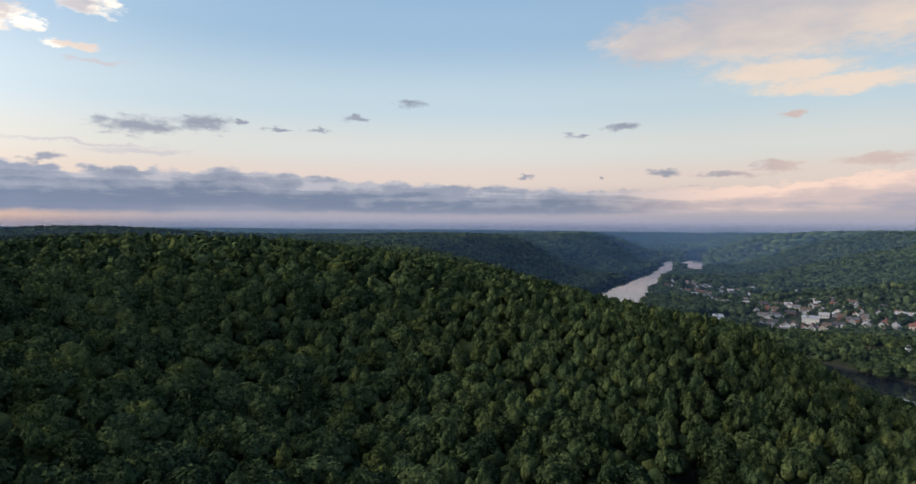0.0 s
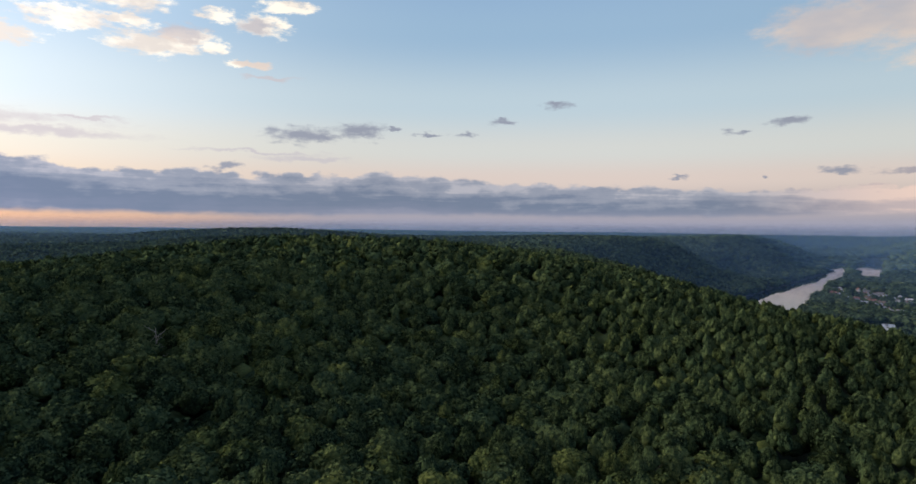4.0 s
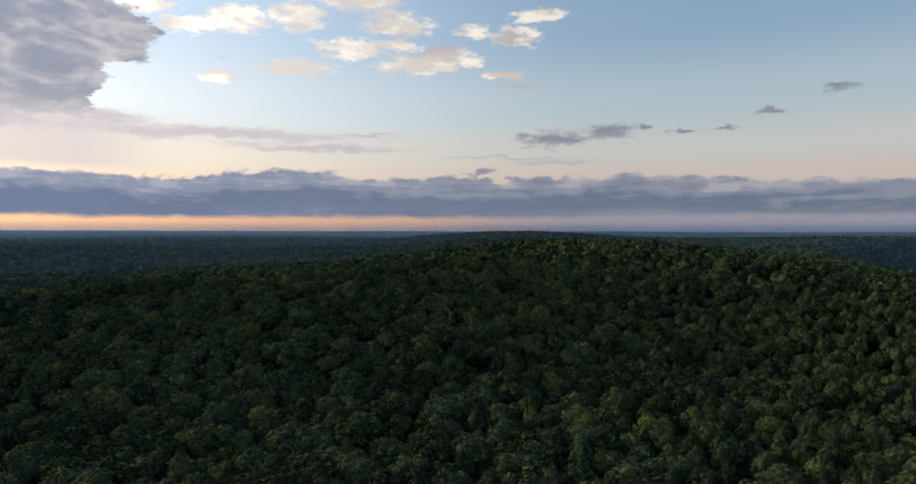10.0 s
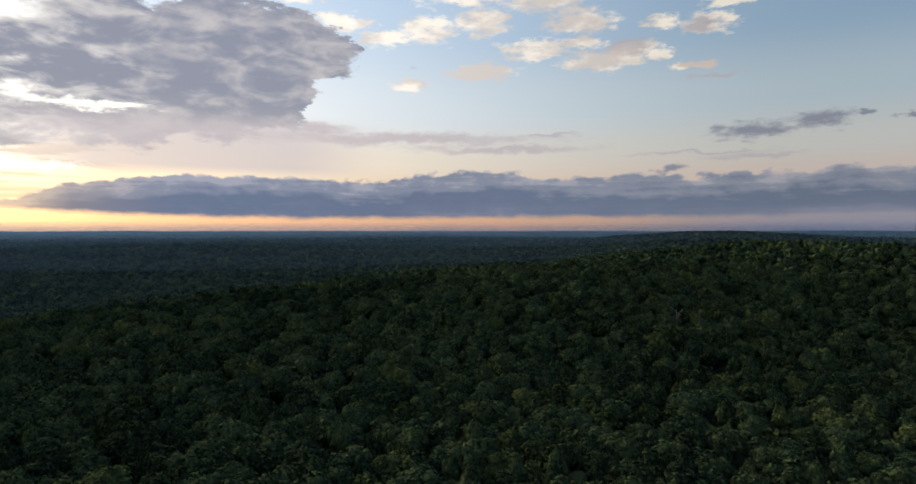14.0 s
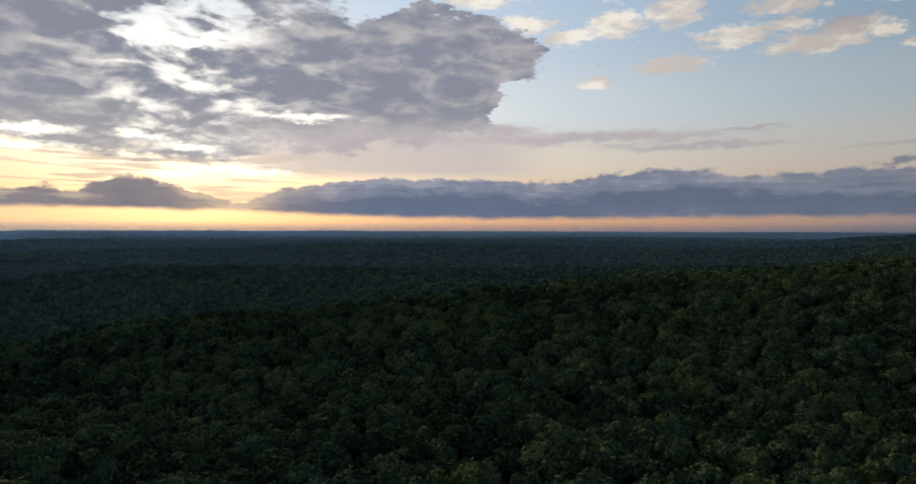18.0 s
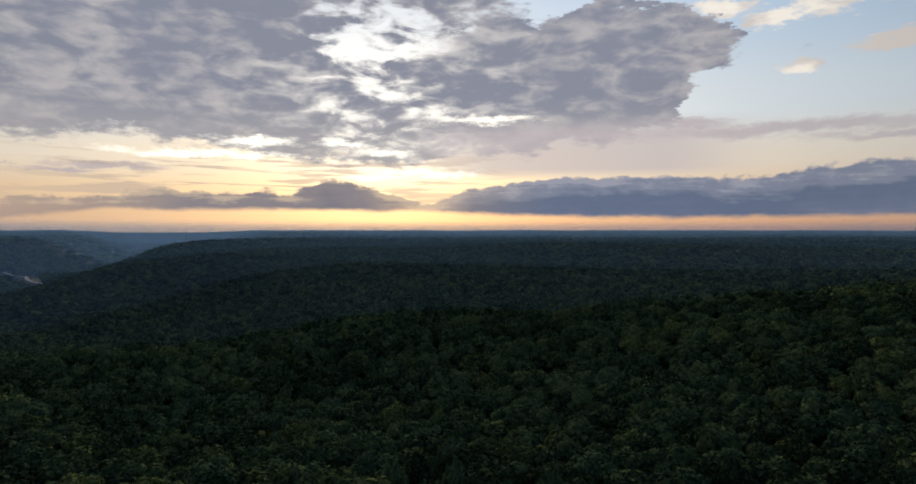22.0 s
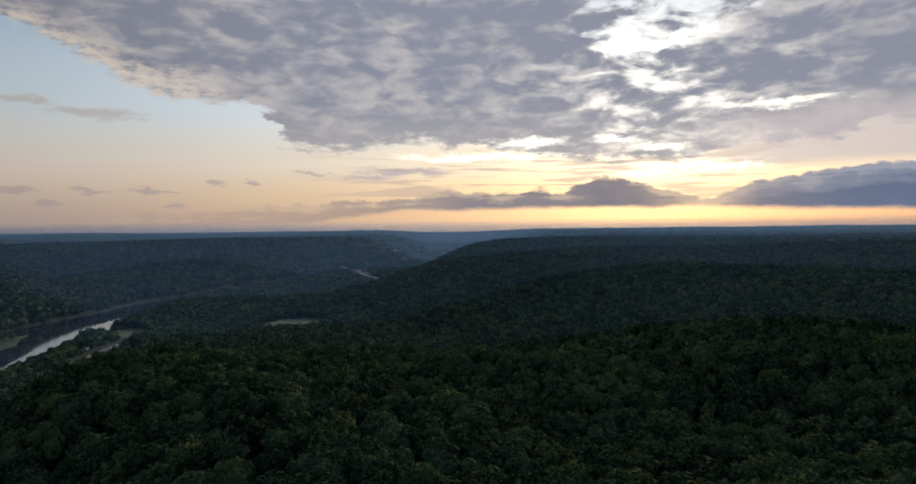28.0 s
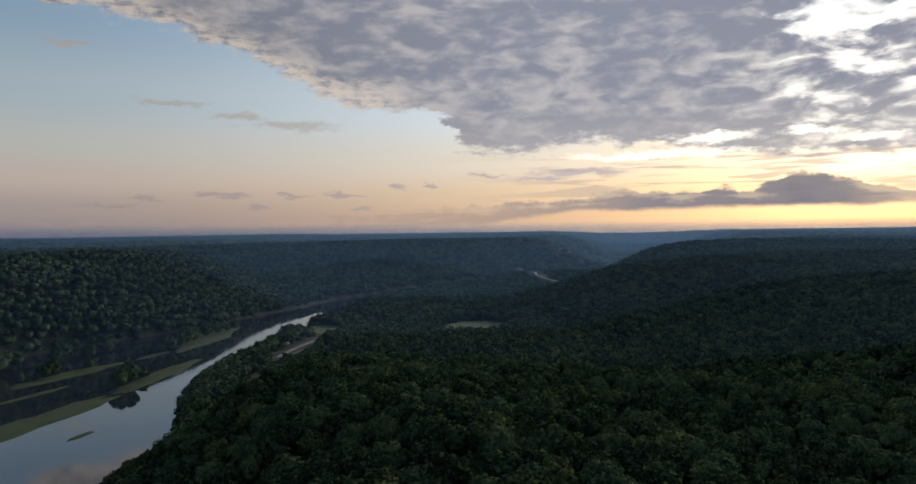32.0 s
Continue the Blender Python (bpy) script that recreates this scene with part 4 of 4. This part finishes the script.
# grassy islands in the river
def island(x, y, a, b, turn, seed, rise=0.9):
    rng = np.random.default_rng(seed)
    n, rings = 72, 9
    t = np.linspace(0, 2 * np.pi, n, endpoint=False)
    edge = 1 + 0.16 * np.sin(2 * t + rng.uniform(0, 6)) + 0.10 * np.sin(5 * t + rng.uniform(0, 6)) + 0.06 * np.sin(11 * t + rng.uniform(0, 6)) + rng.uniform(-0.03, 0.03, n)
    k = np.linspace(1.0, 0.0, rings)[:, None]
    u, v = k * a * edge * np.cos(t), k * b * edge * np.sin(t)
    z = rise * np.clip((1 - k) * 5, 0, 1) ** 0.6 - 0.25 + 0.25 * np.sin(u * 0.31) * np.cos(v * 0.47) * (1 - k)
    z = z + 0 * u
    ob = sheet("river_island", np.stack([u.ravel(), v.ravel(), z.ravel()], 1), grid_faces(rings, n, True), SEDGE, True)
    ob.matrix_world = pose(x, y, 0, 0, 0, turn)
    return tagged(ob, "low grassy island lying in the river", "island", "islands in the river")


island(-192, -524, 78, 14, 204, 1)
island(-312, -580, 50, 11, 209, 2)
island(-278, -639, 42, 11, 190, 3)
island(-430, -692, 75, 16, 211, 4)
island(-211, -484, 10, 2.2, 200, 5, 0.5)
island(-236, -596, 26, 4, 198, 6, 0.5)
island(-352, -655, 22, 4, 200, 7, 0.5)


# bushes and willows on islands and banks, each its own thing
def bush_mesh(seed):
    v, f = crown(seed, 10, 1, 420, 0.12, 0.0, 2)
    ob = sheet("crown", v, f, LEAF, True, None, np.full(len(v), (seed * 0.618) % 1))
    me = ob.data
    bpy.data.objects.remove(ob)
    return me


BUSHES, BOLES = [bush_mesh(s) for s in range(120, 125)], [stem(s, 0.03) for s in range(20, 22)]


def waterside_tree(x, y, rad, tall, rng, label, group):
    tree = new("tree")
    z = max(float(ground(x, y)[0]), 0.35)
    tree.location, tree.rotation_euler = (x, y, z - 0.1), (0, 0, rng.uniform(0, 6.28))
    tagged(tree, label, "tree", group)
    half = tall * 0.46
    top = new("crown", BUSHES[rng.integers(0, len(BUSHES))])
    top.parent, top.location, top.scale = tree, (0, 0, tall - half), (rad, rad, half)
    bole = new("trunk", BOLES[rng.integers(0, 2)])
    bole.parent, bole.scale = tree, (tall,) * 3


_rng = np.random.default_rng(77)
for x, y, rad, tall in ((-275, -566, 6, 13), (-284, -570, 6.5, 15), (-297, -577, 4, 8), (-268, -641, 6, 12), (-262, -638, 5, 10), (-296, -646, 4, 7), (-372, -662, 6, 12), (-384, -668, 7, 15), (-397, -676, 8, 17), (-408, -682, 7, 14), (-432, -698, 6, 12), (-450, -706, 7, 13), (-466, -712, 4, 8), (-480, -720, 5, 9), (-238, -676, 8, 16), (-250, -684, 9, 17), (-230, -664, 7, 14), (-268, -700, 7, 14), (-292, -690, 6, 12), (-318, -690, 6, 11), (-218, -662, 8, 15), (-338, -700, 5, 9), (-305, -706, 7, 13)):
    waterside_tree(x, y, rad, tall, _rng, "rounded willow on a low river island", "trees on the islands")

for k in range(17):
    waterside_tree(263 + _rng.uniform(-5, 5), 466 + 7.5 * k, _rng.uniform(4, 6), _rng.uniform(8, 11.5), _rng, "rounded green tree on the river bank below the town", "trees on the town's bank")


# grass fields
def field(x, y, a, b, turn, material, label, seed):
    rng = np.random.default_rng(seed)
    n, rings = 48, 6
    t = np.linspace(0, 2 * np.pi, n, endpoint=False)
    edge = 1.05 + 0.08 * np.sin(3 * t + rng.uniform(0, 6)) + 0.05 * np.sin(7 * t)
    k = np.linspace(1, 0, rings)[:, None]
    c, s = math.cos(radians(turn)), math.sin(radians(turn))
    u, v = k * a * edge * np.cos(t), k * b * edge * np.sin(t)
    px, py = (x + u * c - v * s).ravel(), (y + u * s + v * c).ravel()
    pz = ground(px, py) + 0.35
    return tagged(sheet("grass_field", np.stack([px, py, pz], 1), grid_faces(rings, n, True), material, True), label, "field", kind="structure")


field(-582, -482, 54, 33, 32, MEADOW, "pale green hay meadow among the trees", 1)
field(-401, -531, 28, 9, 36, LAWN, "mown lawn beside the river road", 2)
field(-505, -620, 26, 20, 40, MEADOW, "rough grass between the road and the river", 3)
field(-440, -140, 19, 10, 175, MEADOW, "small clearing in the valley woods", 4)
field(290, 755, 52, 9, 75, LAWN, "mown sports ground at the edge of the town", 6)
field(345, 770, 40, 12, 70, LAWN, "lawn among the town's houses", 7)


# roads and railway
def road(name, line, half, lift, material, label, marks=True):
    pts, n = ribbon([(*p, 0) for p in line], 1, 0, 8)
    k = np.linspace(-1, 1, 5)
    xy = pts[:, None, :2] + n[:, None] * (half * k)[None, :, None]
    z = ground(xy[..., 0].ravel(), xy[..., 1].ravel()).reshape(xy.shape[:2])
    z = np.maximum(z.max(1, keepdims=True), 1.4) + lift + 0 * xy[..., 0]
    z[:, 0] -= lift + 0.9
    z[:, -1] -= lift + 0.9
    ob = sheet(name, np.concatenate([xy, z[..., None]], 2).reshape(-1, 3), grid_faces(len(pts), 5)[:, ::-1], material)
    tagged(ob, label, "road", kind="structure")
    if marks:
        for side in (-0.42, 0.0, 0.42):
            c = pts[:, :2] + n * half * side
            e = np.stack([c - n * 0.12, c + n * 0.12], 1)
            zz = np.repeat((z[:, 2] + 0.02)[:, None], 2, 1)
            mark = sheet("road_line", np.concatenate([e, zz[..., None]], 2).reshape(-1, 3), grid_faces(len(pts), 2)[:, ::-1], LINE_PAINT)
            mark.parent = ob
    return ob, pts, n, z


road("road", BANK_ROAD, 4.2, 0.5, ASPHALT, "pale asphalt road along the river")
road("road", FAR_ROAD, 5.0, 4.5, ASPHALT, "pale curving road at the foot of the far hill")
track, _pts, _n, _z = road("railway", RAILWAY, 2.6, 0.4, GRAVEL, "single railway track on ballast at the foot of the wooded hill", False)
for _s in (-0.72, 0.72):
    _c = _pts[:, :2] + _n * _s
    _ring = np.stack([np.concatenate([_c - _n * 0.05, _z[:, 2:3] + 0.02], 1), np.concatenate([_c - _n * 0.05, _z[:, 2:3] + 0.2], 1), np.concatenate([_c + _n * 0.05, _z[:, 2:3] + 0.2], 1), np.concatenate([_c + _n * 0.05, _z[:, 2:3] + 0.02], 1)], 1)
    sheet("rail", _ring.reshape(-1, 3), grid_faces(len(_pts), 4), STEEL, parent=track)


# town houses
def gable(w, d, h, rise, over=0.5):
    """A gabled roof slab with eaves, ridge along x."""
    bm = bmesh.new()
    a, b, t = w / 2 + over, d / 2 + over, 0.22
    drop = rise * over / (d / 2)
    rows = [(-b, h - drop), (0, h + rise), (b, h - drop)]
    v = [[bm.verts.new((x, y, z + q)) for y, z in rows for q in (0, t)] for x in (-a, a)]
    for i, j in ((0, 2), (2, 4)):
        bm.faces.new((v[0][i + 1], v[0][j + 1], v[1][j + 1], v[1][i + 1]))
        bm.faces.new((v[0][i], v[1][i], v[1][j], v[0][j]))
        for s in v:
            bm.faces.new((s[i], s[j], s[j + 1], s[i + 1]))
    for i in (0, 4):
        bm.faces.new((v[0][i], v[0][i + 1], v[1][i + 1], v[1][i]))
    bmesh.ops.recalc_face_normals(bm, faces=bm.faces)
    return bm


def gable_walls(w, d, h, rise):
    bm = bmesh.new()
    f = [(-w / 2, -d / 2), (w / 2, -d / 2), (w / 2, d / 2), (-w / 2, d / 2)]
    lo, hi = [bm.verts.new((x, y, -1.0)) for x, y in f], [bm.verts.new((x, y, h)) for x, y in f]
    tip = [bm.verts.new((-w / 2, 0, h + rise)), bm.verts.new((w / 2, 0, h + rise))]
    for i in range(4):
        bm.faces.new((lo[i], lo[(i + 1) % 4], hi[(i + 1) % 4], hi[i]))
    bm.faces.new((hi[1], hi[2], tip[1]))
    bm.faces.new((hi[3], hi[0], tip[0]))
    return bm


def house(x, y, turn, w, d, h, look_no, label=None, roof_no=None):
    z = float(ground(x, y)[0])
    rise = d * 0.36
    names = ("white clapboard", "cream", "grey", "white stucco", "red brick", "pale")
    roof_no = (0, 2, 4, 0, 2, 1, 0, 3, 2)[(look_no * 7 + int(x)) % 9] if roof_no is None else roof_no
    roofs = ("grey shingle", "brown shingle", "pale metal", "red-brown shingle", "dark shingle")
    ob = thing("house", (x, y, z + 0.3), turn, label or f"small {names[look_no]} house with a {roofs[roof_no]} roof among trees", "house", "houses of the town")
    wall = part("wall", gable_walls(w, d, h, rise), WALLS[look_no], ob)
    roof = part("roof", gable(w, d, h, rise), ROOFS[roof_no], ob)
    bm = bmesh.new()
    part("chimney", box(bm, (0.9, 0.7, 1.9), (w * 0.22, d * 0.12, h + rise - 0.9), 0.03), WALLS[4], roof)
    for k in range(3):
        for side in (-1, 1):
            bm = bmesh.new()
            box(bm, (1.1, 0.12, 1.4), (w * (k - 1) * 0.3, side * d / 2, 1.0), 0.02)
            part("window", bm, PANE, wall)
    bm = bmesh.new()
    box(bm, (w * 0.5, 1.8, 0.18), (0, -d / 2 - 0.9, 2.5))
    for s in (-1, 1):
        box(bm, (0.15, 0.15, 2.5), (s * w * 0.23, -d / 2 - 1.7, 0))
    part("porch", bm, WHITE, ob)
    return ob


for x, y, turn, w, d, h, k in PLOTS:
    house(x, y, turn, w, d, h, k)


# larger buildings of the town
def hall(x, y, turn, w, d, h, wall_mat, roof_mat, label, bays):
    z = float(ground(x, y)[0])
    ob = thing("building", (x, y, z + 0.3), turn, label, "building")
    bm = bmesh.new()
    wall = part("wall", box(bm, (w, d, h + 1), (0, 0, -1), 0.05), wall_mat, ob)
    bm = bmesh.new()
    box(bm, (w + 0.6, d + 0.6, 0.5), (0, 0, h + 0.004), 0.06)
    part("roof", bm, roof_mat, ob)
    for k in range(bays):
        bm = bmesh.new()
        box(bm, (w / bays * 0.55, 0.15, h * 0.4), (w * ((k + 0.5) / bays - 0.5), -d / 2, h * 0.35), 0.03)
        part("window", bm, PANE, wall)
    for k in range(2):
        bm = bmesh.new()
        box(bm, (2.4, 2.0, 1.2), (w * (k - 0.5) * 0.4, d * 0.15, h + 0.504), 0.06)
        part("roof_vent", bm, STEEL, ob)
    return ob


hall(332, 686, 62, 27, 15, 4.6, WALLS[3], ROOFS[2], "large white flat-roofed commercial building in the town", 7)
hall(252, 711, 72, 44, 10, 3.4, WALLS[0], ROOFS[2], "long low pale building at the edge of the town", 10)
hall(360, 664, 62, 16, 11, 5.0, WALLS[4], ROOFS[0], "red brick flat-roofed store in the town", 5)
hall(312, 722, 66, 18, 10, 4.0, WALLS[5], ROOFS[0], "pale flat-roofed store in the town", 5)
house(299, 530, 150, 17, 8, 2.8, 4, "long red brick house with a red-brown roof above the river", 3)


def white_tower(x, y):
    z = float(ground(x, y)[0])
    ob = thing("tower", (x, y, z + 0.2), 20, "white tapered tower with a domed lantern on the river bank", "tower")
    bm = bmesh.new()
    tube(bm, (0, 0, -1), (0, 0, 8.2), 2.3, 1.5, 8)
    shaft = part("shaft", bm, WHITE, ob)
    bm = bmesh.new()
    tube(bm, (0, 0, 8.2), (0, 0, 8.6), 2.0, 2.0, 12)
    part("gallery", bm, WHITE, ob)
    bm = bmesh.new()
    tube(bm, (0, 0, 8.6), (0, 0, 10.2), 1.1, 1.1, 10)
    part("lantern", bm, PANE, ob)
    bm = bmesh.new()
    tube(bm, (0, 0, 10.2), (0, 0, 11.4), 1.4, 0.15, 12)
    part("cap", bm, ROOFS[0], ob)
    for k in range(3):
        bm = bmesh.new()
        box(bm, (0.7, 0.3, 1.2), (0, -2.05 + 0.22 * k, 1.2 + 2.4 * k), 0.03)
        part("window", bm, PANE, shaft)


white_tower(308, 512)


# campers on the river bank
def camper(x, y, turn):
    ob = thing("camper", (x, y, float(ground(x, y)[0])), turn, "white camper parked on the grass beside the river", "camper", "parked campers")
    bm = bmesh.new()
    body = part("body", box(bm, (7.5, 2.5, 2.5), (0, 0, 0.7), 0.25), WHITE, ob)
    bm = bmesh.new()
    part("stripe", box(bm, (7.2, 2.53, 0.25), (0, 0, 1.5), 0.02), ROOFS[3], body)
    for k in (-1, 0, 1):
        for s in (-1, 1):
            bm = bmesh.new()
            part("window", box(bm, (1.2, 0.06, 0.7), (k * 2.2, s * 1.26, 2.0), 0.02), PANE, body)
    for k in (-2.2, 2.2):
        for s in (-1, 1):
            bm = bmesh.new()
            tube(bm, (k, s * 1.0, 0.42), (k, s * 1.26, 0.42), 0.42, None, 14)
            part("wheel", bm, RUBBER, ob)


for x, y, turn in ((-420, -581, 25), (-428, -578, 30), (-436, -586, 12)):
    camper(x, y, turn)
house(-448, -598, 20, 12, 8, 3.2, 0, "white riverside cabin with a brown roof beside the road", 1)
house(-575, -632, 10, 11, 8, 3.2, 1, "cream riverside cabin with a dark roof beside the road", 4)


# radio mast on the western hill
def radio_mast(x, y, tall):
    ob = thing("radio_mast", (x, y, float(ground(x, y)[0])), 15, "slender steel lattice radio mast above the woods", "mast")
    legs = [(1.1 * math.cos(a), 1.1 * math.sin(a)) for a in (0.5, 2.594, 4.689)]
    for lx, ly in legs:
        bm = bmesh.new()
        part("leg", tube(bm, (lx, ly, 0), (lx * 0.45, ly * 0.45, tall), 0.16, 0.10), STEEL, ob)
    for k in range(12):
        z0, z1 = tall * k / 12, tall * (k + 1) / 12
        s0, s1 = 1 - 0.55 * k / 12, 1 - 0.55 * (k + 1) / 12
        bm = bmesh.new()
        for i in range(3):
            a, b = legs[i], legs[(i + 1) % 3]
            tube(bm, (a[0] * s0, a[1] * s0, z0), (b[0] * s1, b[1] * s1, z1), 0.06, None, 4)
        part("brace", bm, STEEL, ob)
    bm = bmesh.new()
    part("antenna", tube(bm, (0, 0, tall - 1), (0, 0, tall + 4), 0.08), STEEL, ob)


radio_mast(-1113, -429, 36)


# bare dead trees
def dead_tree(x, y, tall, seed):
    rng = np.random.default_rng(seed)
    ob = thing("dead_tree", (x, y, float(ground(x, y)[0]) - 0.2), rng.uniform(0, 360), "bleached bare dead tree standing among green crowns", "tree", "dead trees")
    bm = bmesh.new()
    part("trunk", tube(bm, (0, 0, 0), (0.4, 0.2, tall), 0.28, 0.06, 7), DEADWOOD, ob)
    for k in range(9):
        h = tall * rng.uniform(0.35, 0.95)
        a, l = rng.uniform(0, 6.28), rng.uniform(1.2, 3.2)
        bm = bmesh.new()
        q = Vector((0.3 * h / tall, 0.15 * h / tall, h))
        e = q + Vector((l * math.cos(a), l * math.sin(a), l * rng.uniform(0.5, 1.2)))
        tube(bm, q, e, 0.09, 0.03, 5)
        for _ in range(2):
            m = q.lerp(e, rng.uniform(0.4, 0.8))
            tube(bm, m, m + Vector(rng.normal(size=3) * 0.7 + np.array([0, 0, 0.6])), 0.04, 0.015, 4)
        part("branch", bm, DEADWOOD, ob)


dead_tree(-118, 164, 15, 1)
for k, (x, y) in enumerate(((-432, -128), (-441, -120), (-428, -150), (-446, -165), (-424, -112), (-436, -176), (-452, -112), (-420, -134))):
    dead_tree(x, y, 13 + (k % 3), 10 + k)
